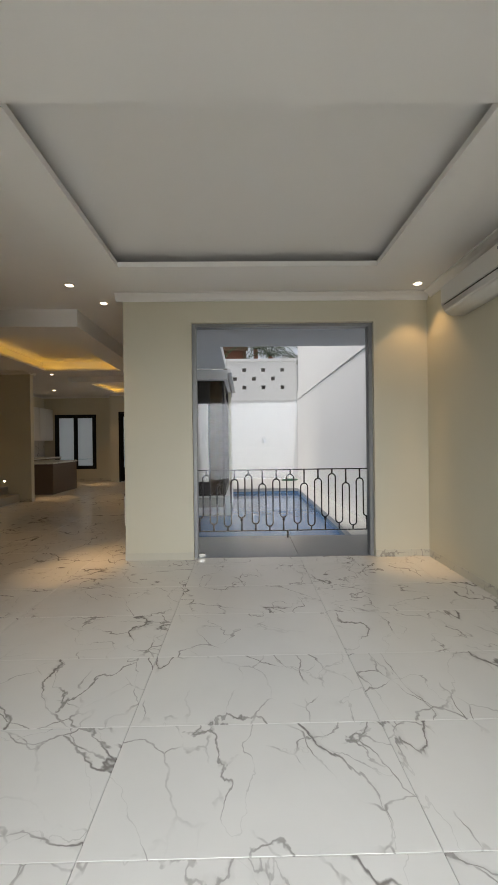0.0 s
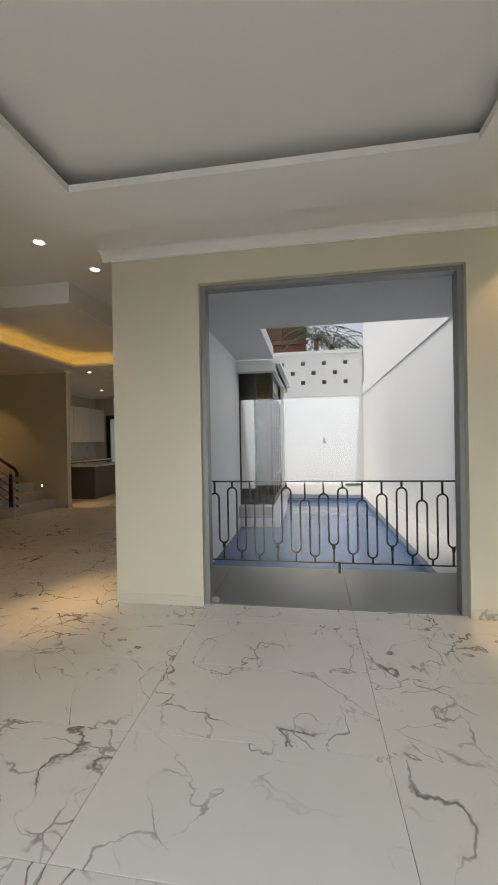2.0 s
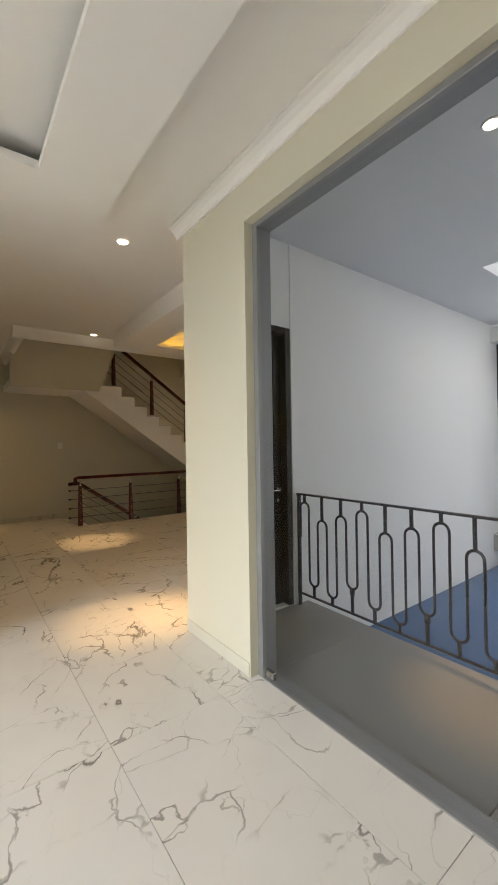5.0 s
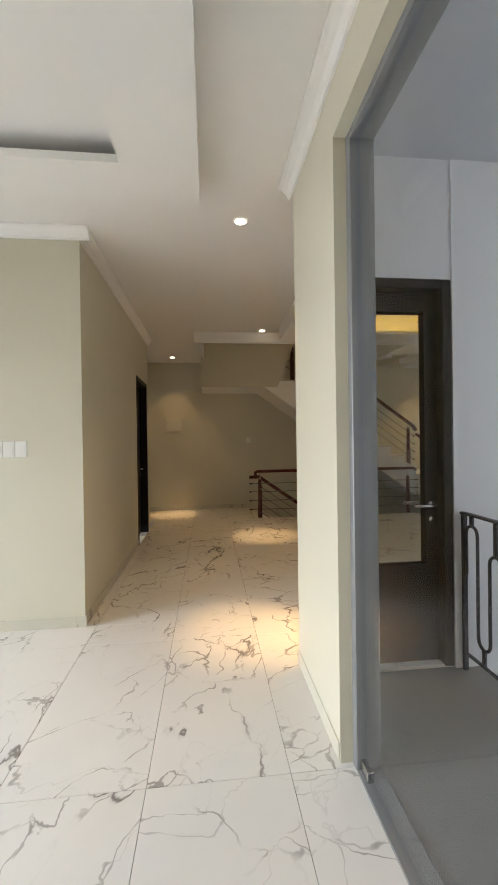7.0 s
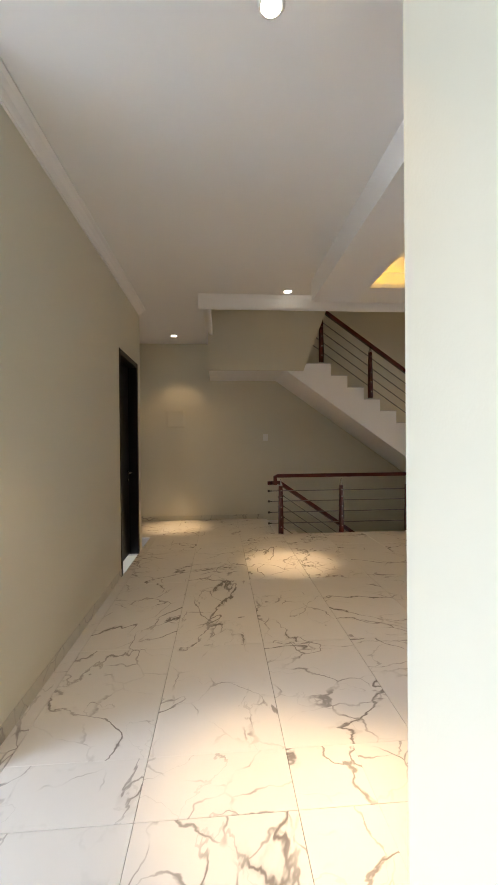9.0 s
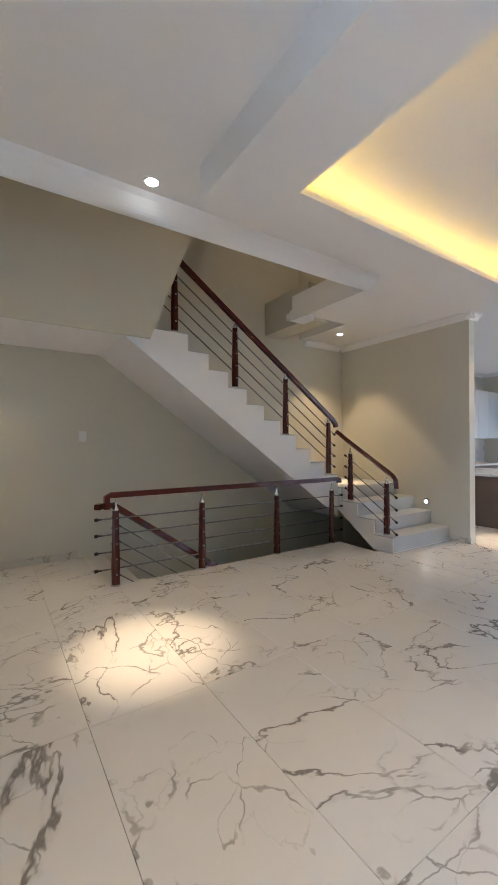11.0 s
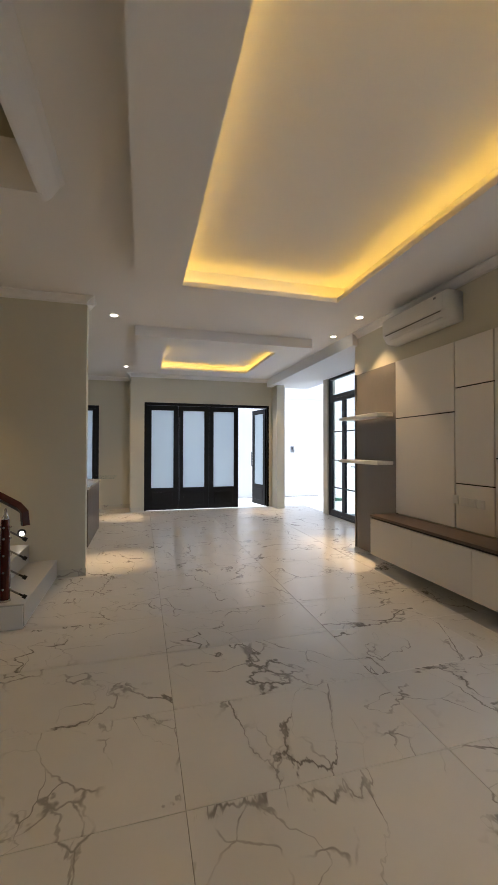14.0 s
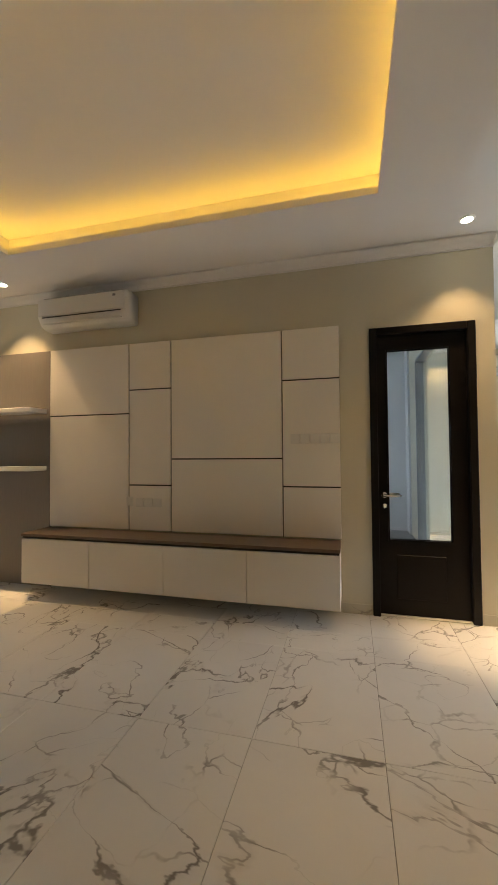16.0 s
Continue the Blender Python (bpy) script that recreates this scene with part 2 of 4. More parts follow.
def boxes(*rows):
    bm = bmesh.new()
    for r in rows:
        box(bm, *r)
    return bm


def rounded(bm, width=0.006, segments=2):
    bmesh.ops.bevel(bm, geom=list(bm.edges), offset=width, segments=segments, affect="EDGES", clamp_overlap=True)
    return bm


def prism(points, axis, a, b):
    """Extrudes a polygon along x or y. Points are (y, z) for x, (x, z) for y, (x, y) for z."""
    bm = bmesh.new()
    put = {"x": lambda p, s: (s, p[0], p[1]), "y": lambda p, s: (p[0], s, p[1]), "z": lambda p, s: (p[0], p[1], s)}[axis]
    lo, hi = [bm.verts.new(put(p, a)) for p in points], [bm.verts.new(put(p, b)) for p in points]
    bm.faces.new(lo)
    bm.faces.new(hi[::-1])
    for i in range(len(points)):
        j = (i + 1) % len(points)
        bm.faces.new((lo[i], hi[i], hi[j], lo[j]))
    bmesh.ops.recalc_face_normals(bm, faces=bm.faces)
    return bm


def tube(bm, points, radius, sides=8, square=False):
    """Sweeps a round or square bar along a line of points."""
    pts = [Vector(p) for p in points]
    rings, up = [], Vector((0, 0, 1))
    for i, p in enumerate(pts):
        d = (pts[min(i + 1, len(pts) - 1)] - pts[max(i - 1, 0)]).normalized()
        ref = Vector((0, 1, 0)) if abs(d.dot(up)) > 0.9 else up
        if i == 0:
            s = d.cross(ref).normalized()
        else:
            s = (s - d * s.dot(d)).normalized()
        t = d.cross(s)
        k = 4 if square else sides
        off = math.pi / 4 if square else 0
        rings.append([bm.verts.new(p + radius * (math.cos(off + 2 * math.pi * j / k) * s + math.sin(off + 2 * math.pi * j / k) * t)) for j in range(k)])
    for a, b in zip(rings, rings[1:]):
        for j in range(len(a)):
            bm.faces.new((a[j], a[(j + 1) % len(a)], b[(j + 1) % len(a)], b[j]))
    bm.faces.new(rings[0][::-1])
    bm.faces.new(rings[-1])
    return bm


def lathe(profile, sides=16):
    """Turns (radius, z) pairs round the z axis."""
    bm, rings = bmesh.new(), []
    for r, z in profile:
        rings.append([bm.verts.new((r * math.cos(2 * math.pi * j / sides), r * math.sin(2 * math.pi * j / sides), z)) for j in range(sides)])
    for a, b in zip(rings, rings[1:]):
        for j in range(sides):
            bm.faces.new((a[j], a[(j + 1) % sides], b[(j + 1) % sides], b[j]))
    bm.faces.new(rings[0][::-1])
    bm.faces.new(rings[-1])
    return bm


def mesh_of(name, bm, material, smooth=False):
    bmesh.ops.recalc_face_normals(bm, faces=bm.faces)
    me = bpy.data.meshes.new(name)
    bm.to_mesh(me)
    bm.free()
    me.materials.append(material)
    if smooth:
        for p in me.polygons:
            p.use_smooth = True
    return me


def part(name, bm, material, parent=None, label="", smooth=False):
    ob = new(name, mesh_of(name, bm, material, smooth))
    if parent:
        ob.parent = parent
        ob.matrix_parent_inverse = parent.matrix_world.inverted()
    if label:
        ob["label"] = label
    return ob


def structure(name, bm, material, label="", category=""):
    return tagged(part(name, bm, material), label, category, "", "structure")


def thing(name, place, label, category, group=""):
    ob = new(name)
    ob.empty_display_size = 0.1
    ob.matrix_world = Matrix.Translation(place)
    bpy.context.view_layer.update()
    return tagged(ob, label, category, group)


def wall_along_y(x0, x1, y0, y1, z0, z1, openings=()):
    """A wall in a plane of constant x, with openings (y0, y1, z0, z1)."""
    bm, at = bmesh.new(), y0
    for a, b, lo, hi in sorted(openings):
        if a > at:
            box(bm, x0, at, z0, x1, a, z1)
        if lo > z0:
            box(bm, x0, a, z0, x1, b, lo)
        if hi < z1:
            box(bm, x0, a, hi, x1, b, z1)
        at = b
    if at < y1:
        box(bm, x0, at, z0, x1, y1, z1)
    return bm


def wall_along_x(y0, y1, x0, x1, z0, z1, openings=()):
    bm, at = bmesh.new(), x0
    for a, b, lo, hi in sorted(openings):
        if a > at:
            box(bm, at, y0, z0, a, y1, z1)
        if lo > z0:
            box(bm, a, y0, z0, b, y1, lo)
        if hi < z1:
            box(bm, a, y0, hi, b, y1, z1)
        at = b
    if at < x1:
        box(bm, at, y0, z0, x1, y1, z1)
    return bm


# ---- levels and lines of the plan ----
CEIL = 3.04
GLASS_Y, GLASS_T = 4.66, 0.16
TV_X, TERR_X = -1.165, -1.03
RIGHT_X, BACK_Y = 2.33, -1.5
STAIR_X = -6.95
CORR_Y, LIV_X = 3.15, -1.857
KW_Y = 9.30
FOLD_Y, KIT_Y = 13.66, 14.3
SIDE_X = -0.30
POOL_R, WALL_R, FAR_Y, DECK = 2.08, 2.66, 18.0, -0.32

# ---- large structure ----
structure("wall_glass", wall_along_x(GLASS_Y, GLASS_Y + GLASS_T, TV_X, RIGHT_X, -0.3, 3.5, [(-0.39, 1.705, -0.02, 2.715)]), PAINT, "beige painted wall around the large glass opening", "wall")
structure("wall_right", boxes((RIGHT_X, BACK_Y, 0, RIGHT_X + 0.15, GLASS_Y + GLASS_T, 3.5)), PAINT, "plain beige painted wall", "wall")
structure("wall_entrance", wall_along_x(BACK_Y - 0.15, BACK_Y, LIV_X - 0.15, RIGHT_X + 0.15, 0, 3.5, [(-1.35, 1.95, 0.0, 2.5)]), PAINT, "beige painted wall with the entrance opening", "wall")
structure("wall_living", boxes((LIV_X - 0.15, BACK_Y, 0, LIV_X, CORR_Y, 3.5)), PAINT, "beige painted wall with light switches", "wall")
structure("wall_corridor", wall_along_x(CORR_Y - 0.15, CORR_Y, -5.2, LIV_X - 0.15, 0, 3.5, [(-5.05, -4.17, 0, 2.32)]), PAINT, "beige painted corridor wall with a dark door", "wall")
structure("wall_recess", boxes((-5.2, 1.9, 0, -5.05, CORR_Y - 0.151, 3.5), (STAIR_X, 1.75, 0, -5.05, 1.9, 3.5)), PAINT, "beige painted recess wall", "wall")
structure("wall_stair", boxes((STAIR_X - 0.15, 1.75, -2.9, STAIR_X, KIT_Y + 0.15, 5.8)), PAINT, "tall beige painted stair wall", "wall")
structure("wall_kitchen_partition", boxes((STAIR_X, KW_Y, -2.9, -4.725, KW_Y + 0.13, 3.5)), PAINT, "beige painted partition beside the stairs", "wall")
structure("wall_tv", wall_along_y(TV_X, TERR_X, GLASS_Y + GLASS_T, 9.69, -0.9, 3.5, [(4.82, 5.60, 0.0, 2.37)]), PAINT, "beige painted wall behind the media panels", "wall")
structure("wall_terrace", boxes((TERR_X, 5.61, -0.9, TERR_X + 0.02, 10.0, 3.5), (TERR_X, GLASS_Y + GLASS_T, 2.38, TERR_X + 0.012, 5.61, 3.5)), OUTWALL, "white rendered wall beside the pool", "wall")
structure("wall_folding_doors", wall_along_x(FOLD_Y, FOLD_Y + 0.15, -4.38, -0.93, 0, 3.5, [(-4.085, -1.19, 0, 2.41)]), PAINT, "beige painted wall with the folding doors", "wall")
structure("wall_kitchen_window", wall_along_x(KIT_Y, KIT_Y + 0.15, STAIR_X, -4.23, 0, 3.5, [(-6.56, -5.09, 0.42, 2.37)]), PAINT, "beige painted kitchen wall with a window", "wall")
structure("wall_kitchen_return", boxes((-4.38, FOLD_Y + 0.15, 0, -4.23, KIT_Y, 3.5)), PAINT, "beige painted return of the kitchen wall", "wall")
structure("pillar_corner", boxes((-1.12, 13.28, 0, -0.93, FOLD_Y, 3.2)), PAINT, "beige painted corner pillar", "pillar")
structure("pillar_side", boxes((SIDE_X - 0.06, 12.24, -0.3, SIDE_X + 0.12, 12.44, 2.86)), PAINT, "beige painted pillar beside the glazed door", "pillar")
structure("wall_bay_back", boxes((TV_X, 9.69, -0.9, TERR_X, 9.75, 2.86)), PAINT, "beige end of the media wall", "wall")

# ceilings
structure("ceiling", boxes(
    (LIV_X - 0.15, BACK_Y, CEIL, RIGHT_X, GLASS_Y, CEIL + 0.2),
    (STAIR_X, 1.9, CEIL, -4.62, 4.0, CEIL + 0.2), (-4.62, 1.9, CEIL, LIV_X - 0.15, 5.0, CEIL + 0.2),
    (LIV_X - 0.15, GLASS_Y, CEIL, TV_X, 5.0, CEIL + 0.2),
    (-4.62, 5.0, CEIL, TV_X, 8.3, CEIL + 0.2),
    (-5.95, 7.32, CEIL, -4.62, 8.3, CEIL + 0.2),
    (STAIR_X, 8.3, CEIL, TV_X, KIT_Y, CEIL + 0.2)), WHITE, "flat white painted ceiling", "ceiling")
structure("ceiling_bay", boxes((TV_X - 0.08, 9.69, 2.86, SIDE_X + 0.12, 13.66, 3.04)), WHITE, "white ceiling of the glazed bay", "ceiling")
structure("ceiling_stairwell", boxes((STAIR_X, 3.88, 5.6, -4.48, 8.4, 5.8)), WHITE, "white ceiling high over the stairs", "ceiling")
structure("wall_stairwell", boxes((-4.60, 4.0, CEIL + 0.2, -4.48, 8.4, 5.6), (STAIR_X, 8.3, CEIL + 0.2, -4.60, 8.4, 5.6), (STAIR_X, 3.88, CEIL + 0.2, -4.48, 4.0, 5.6)), PAINT, "beige painted upper stairwell walls", "wall")


def dropped_tray(name, outer, inner, z, label, lit, back=0.16, lip=0.045):
    """A dropped ceiling frame with a hidden cove behind its inner lip."""
    x0, y0, x1, y1 = outer
    a0, b0, a1, b1 = inner
    bm = bmesh.new()
    for r in ((x0, y0, x1, b0), (x0, b1, x1, y1), (x0, b0, a0, b1), (a1, b0, x1, b1)):
        box(bm, r[0], r[1], z, r[2], r[3], z + lip)
    m = back
    for r in ((x0, y0, x1, b0 - m), (x0, b1 + m, x1, y1), (x0, b0 - m, a0 - m, b1 + m), (a1 + m, b0 - m, x1, b1 + m)):
        box(bm, r[0], r[1], z + lip, r[2], r[3], CEIL)
    structure(name, bm, WHITE, label, "ceiling")
    if lit:
        strip = thing(name + "_light_strip", (a0, b0, z + lip), "warm yellow light strip hidden in the ceiling cove", "cove light", "cove lights")
        s, h, w = 0.10, 0.012, 0.018
        for r in ((a0 - s, b0 - s, a1 + s, b0 - s + w), (a0 - s, b1 + s - w, a1 + s, b1 + s), (a0 - s, b0 - s + w, a0 - s + w, b1 + s - w), (a1 + s - w, b0 - s + w, a1 + s, b1 + s - w)):
            part("led_strip", boxes((r[0], r[1], z + lip, r[2], r[3], z + lip + h)), LED, strip)


dropped_tray("ceiling_tray_living", (-1.23, 1.2, 1.73, 4.075), (-0.90, 1.97, 1.404, 3.65), 2.905, "dropped white ceiling frame with an unlit cove", False, 0.28)
dropped_tray("ceiling_tray_media", (-4.20, 5.13, -1.88, 8.40), (-3.80, 5.59, -2.29, 8.18), 2.82, "dropped white ceiling frame with a glowing warm cove", True)
dropped_tray("ceiling_tray_dining", (-4.23, 10.15, -1.66, 12.75), (-3.80, 10.55, -2.10, 12.36), 2.90, "dropped white ceiling frame with a glowing warm cove", True)


def crown(points, name="crown_moulding"):
    """A small stepped moulding run along wall tops; each run is (x0, y0, x1, y1, nx, ny), n pointing into the room."""
    for x0, y0, x1, y1, nx, ny in points:
        n = nx or ny
        base = x0 if nx else y0
        pts = [(base + n * d, CEIL - h) for d, h in ((0, 0), (0.078, 0), (0.078, 0.014), (0.058, 0.022), (0.034, 0.042), (0.020, 0.066), (0.012, 0.072), (0.012, 0.084), (0, 0.084))]
        lo, hi = sorted((y0, y1)) if nx else sorted((x0, x1))
        structure(name, prism(pts, "y" if nx else "x", lo, hi), WHITE, "white curved crown moulding along the ceiling", "moulding")


crown([(-1.24, GLASS_Y, RIGHT_X, GLASS_Y, 0, -1), (RIGHT_X, BACK_Y, RIGHT_X, GLASS_Y - 0.08, -1, 0), (LIV_X, BACK_Y, LIV_X, CORR_Y + 0.075, 1, 0), (-5.2, CORR_Y, LIV_X, CORR_Y, 0, 1)])
crown([(TV_X, GLASS_Y, TV_X, 9.69, -1, 0)])
crown([(STAIR_X, KW_Y, -4.65, KW_Y, 0, -1), (-4.725, KW_Y - 0.075, -4.725, KW_Y + 0.205, 1, 0), (STAIR_X, KW_Y + 0.13, -4.725, KW_Y + 0.13, 0, 1)])
crown([(-4.38, FOLD_Y, -1.0, FOLD_Y, 0, -1), (STAIR_X, KIT_Y, -4.38, KIT_Y, 0, -1), (-4.38, FOLD_Y - 0.075, -4.38, KIT_Y - 0.08, -1, 0), (STAIR_X, 9.51, STAIR_X, KIT_Y - 0.08, 1, 0), (STAIR_X, 8.4, STAIR_X, KW_Y - 0.08, 1, 0)])
# moulded edge round the stair void
def cove_edge(edge, sign, top_out):
    """Profile (across, z) of a smooth cove from the ceiling down to the lip at the void's edge."""
    drops = (0.0, 0.018, 0.035, 0.060, 0.085, 0.105, 0.120, 0.130, 0.135)
    return [(edge - sign * 0.012, CEIL)] + [(edge + sign * top_out * (1 - k / 8), CEIL - h) for k, h in enumerate(drops)] + [(edge - sign * 0.012, CEIL - 0.135)]


structure("trim_stair_void", prism(cove_edge(-4.735, 1, 0.125), "y", 3.92, 7.36), WHITE, "white moulded edge of the stair opening", "moulding")
structure("trim_stair_void", prism(cove_edge(7.285, 1, 0.10), "x", -5.95, -4.72), WHITE, "white moulded edge of the stair opening", "moulding")
structure("trim_stair_void", prism(cove_edge(4.05, -1, 0.10), "x", STAIR_X, -4.72), WHITE, "white moulded edge of the stair opening", "moulding")
structure("beam_stairs", boxes((STAIR_X, 7.6, 3.0, -5.95, 7.95, 3.5)), PAINT, "beige painted beam over the stairs", "beam")
structure("trim_upper_beam", boxes((-6.05, 7.3, 2.95, -5.85, 7.60, 3.03)), WHITE, "white moulded beam end over the stairs", "beam")


def skirting(runs):
    """Marble skirting: each run is (x0, y0, x1, y1, nx, ny)."""
    for x0, y0, x1, y1, nx, ny in runs:
        d = 0.006
        length = max(abs(x1 - x0), abs(y1 - y0))
        ax, bx = sorted((x0, x1 + nx * d)) if nx else (x0, x1)
        ay, by = sorted((y0, y1 + ny * d)) if ny else (y0, y1)
        structure("baseboard", rounded(boxes((ax, ay, 0.0, bx, by, 0.085)), 0.002, 1), SKIRTING, "low white marble skirting", "skirting")


skirting([(TV_X, GLASS_Y, -0.40, GLASS_Y, 0, -1), (1.71, GLASS_Y, RIGHT_X, GLASS_Y, 0, -1), (RIGHT_X, BACK_Y, RIGHT_X, GLASS_Y - 0.02, -1, 0),
          (LIV_X, BACK_Y, LIV_X, CORR_Y + 0.012, 1, 0), (-4.16, CORR_Y, LIV_X, CORR_Y, 0, 1), (-5.2, CORR_Y, -5.06, CORR_Y, 0, 1),
          (TV_X, GLASS_Y - 0.006, TV_X, 4.79, -1, 0), (TV_X, 5.61, TV_X, 5.85, -1, 0), (STAIR_X, 1.9, STAIR_X, 4.9, 1, 0),
          (-5.0, KW_Y, -4.713, KW_Y, 0, -1), (-4.725, KW_Y, -4.725, KW_Y + 0.13, 1, 0), (-4.38, FOLD_Y, -4.16, FOLD_Y, 0, -1), (STAIR_X, KIT_Y, -4.39, KIT_Y, 0, -1)])

# floor slab under the tiles
FLOORS = [(LIV_X, BACK_Y, RIGHT_X, GLASS_Y + 0.08), (-5.8, CORR_Y, LIV_X, 8.0), (LIV_X, GLASS_Y + 0.08, -1.10, 8.0), (STAIR_X, 1.9, -5.8, 4.95),
          (-5.2, 8.0, -1.10, 9.69), (STAIR_X, KW_Y + 0.13, -5.2, FOLD_Y), (-5.2, 9.69, SIDE_X, FOLD_Y), (STAIR_X, FOLD_Y, -4.38, KIT_Y)]
floor = structure("floor", boxes(*[(a, b, -0.25, c, d, -0.012) for a, b, c, d in FLOORS]), GROUT, "floor of large white marble tiles with grey veins", "floor")
structure("floor_lower", boxes((STAIR_X, 4.95, -2.9, -4.4, 9.3, -2.8)), STONE, "pale tiled floor of the level below", "floor")
structure("wall_lower", boxes((STAIR_X, 4.8, -2.8, -4.4, 4.95, -0.25), (-4.5, 4.95, -2.8, -4.4, 9.3, -0.25)), PAINT, "beige wall of the lower stairwell", "wall")
structure("floor_edge", boxes((-5.805, 4.95, -0.25, -5.795, 8.0, -0.004)), SKIRT, "marble edge of the stair opening", "trim")

# terrace and pool court
terrace = structure("terrace_floor", boxes((TERR_X, GLASS_Y + 0.08, -0.25, WALL_R, 5.78, -0.024)), GROUT, "smooth grey tiled terrace floor", "floor")
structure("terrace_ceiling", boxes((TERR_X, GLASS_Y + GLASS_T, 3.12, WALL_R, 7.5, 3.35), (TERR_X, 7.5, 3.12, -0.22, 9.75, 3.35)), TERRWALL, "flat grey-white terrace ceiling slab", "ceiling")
structure("wall_court_right", boxes((WALL_R, GLASS_Y + GLASS_T, -1.6, WALL_R + 0.2, FAR_Y + 0.2, 3.62), (WALL_R + 0.08, GLASS_Y + GLASS_T, 3.62, WALL_R + 0.3, FAR_Y + 0.2, 6.2), (WALL_R - 0.03, 7.52, 3.2, WALL_R, FAR_Y, 3.23), (2.33, GLASS_Y + GLASS_T, -0.25, WALL_R, GLASS_Y + GLASS_T + 0.03, 3.35)), OUTWALL, "tall white rendered pool wall with grooves", "wall")
HOLES = [(x, z) for row, z in enumerate((3.80, 4.20, 4.60)) for x in [(-1.48 + 0.873 * k + (0.44 if row == 1 else 0.0)) for k in range(5)] if x < 2.3]
bm = boxes((-7.5, FAR_Y, -1.6, WALL_R, FAR_Y + 0.2, 3.62))
zs = 3.62
for z in (3.80, 4.20, 4.60):
    box(bm, -7.5, FAR_Y + 0.08, zs, WALL_R, FAR_Y + 0.26, z - 0.09)
    at = -7.5
    for x in sorted(h[0] for h in HOLES if h[1] == z):
        box(bm, at, FAR_Y + 0.08, z - 0.09, x - 0.09, FAR_Y + 0.26, z + 0.09)
        at = x + 0.09
    box(bm, at, FAR_Y + 0.08, z - 0.09, WALL_R, FAR_Y + 0.26, z + 0.09)
    zs = z + 0.09
box(bm, -7.5, FAR_Y + 0.08, zs, WALL_R, FAR_Y + 0.26, 4.97)
box(bm, -7.5, FAR_Y + 0.02, 4.97, WALL_R, FAR_Y + 0.3, 5.10)
box(bm, -7.5, FAR_Y - 0.03, 3.2, WALL_R, FAR_Y, 3.23)
structure("wall_court_far", bm, OUTWALL, "white rendered garden wall pierced with square holes", "wall")
structure("wall_court_end", boxes((-7.6, KIT_Y + 0.15, -1.6, -7.5, FAR_Y, 5.0)), OUTWALL, "white rendered garden wall", "wall")
structure("deck", boxes((-7.5, KIT_Y + 0.16, DECK - 0.1, POOL_R, FAR_Y, DECK), (SIDE_X + 0.12, 13.9, DECK - 0.1, POOL_R, KIT_Y + 0.16, DECK), (-4.23, FOLD_Y + 0.15, DECK - 0.1, SIDE_X + 0.12, KIT_Y + 0.16, DECK), (POOL_R, 5.78, DECK - 0.1, WALL_R, FAR_Y, DECK), (-0.93, 12.5, DECK - 0.1, SIDE_X + 0.12, FOLD_Y + 0.15, DECK + 0.3)), STONE, "pale stone deck round the pool", "deck")
structure("gutter", boxes((-7.5, FAR_Y - 0.16, DECK, POOL_R, FAR_Y - 0.10, DECK + 0.006)), IRON, "dark slot drain along the garden wall", "drain")
structure("pool_basin", boxes((TERR_X, 5.78, -1.7, POOL_R, 13.9, -1.6), (POOL_R, 5.78, -1.6, POOL_R + 0.1, 13.9, DECK - 0.1), (TERR_X, 13.9, -1.6, POOL_R, 14.0, DECK - 0.1), (TERR_X, 5.68, -1.6, POOL_R, 5.78, -0.25)), POOLTILE, "blue tiled swimming pool basin", "pool")
structure("water", boxes((TERR_X, 5.78, -0.52, POOL_R, 13.9, -0.50)), WATER, "still blue swimming pool water", "water")
structure("ground", boxes((-300, -300, -3.2, 300, 300, -3.0)), GROUT, "plain ground around the house", "ground")

# glazed bay beside the pool
structure("bay_plinth", boxes((TERR_X, 9.98, -0.55, SIDE_X + 0.15, 12.6, -0.01)), OUTWALL, "white plinth of the glazed bay", "plinth")
structure("bay_roof", boxes((TERR_X, 9.80, 2.90, SIDE_X + 0.12, 13.8, 3.02), (TERR_X, 9.74, 3.02, SIDE_X + 0.22, 13.8, 3.10)), OUTWALL, "white stepped roof edge of the glazed bay", "roof")

# ---- openings: glass, doors and windows ----
def picture_window():
    w = thing("window_1", (0.65, GLASS_Y, 0), "large clear fixed glass pane in a slim grey frame", "window")
    w["kind"] = "structure"
    y0, y1 = GLASS_Y + 0.055, GLASS_Y + GLASS_T + 0.006
    for r in ((-0.39, y0, -0.02, -0.345, y1, 2.715), (1.66, y0, -0.02, 1.705, y1, 2.715), (-0.345, y0, 2.68, 1.66, y1, 2.715), (-0.345, y0, -0.02, 1.66, y1, 0.004)):
        part("window_frame", rounded(boxes(r), 0.004, 1), GREYAL, w)
    pane = part("pane", boxes((-0.345, GLASS_Y + 0.08, 0.004, 1.66, GLASS_Y + 0.088, 2.68)), TINTED, w)
    pane.visible_shadow = False
    part("floor_hinge", rounded(boxes((-0.345, GLASS_Y + 0.07, 0.004, -0.27, GLASS_Y + 0.1, 0.05)), 0.004, 1), STEEL, w)


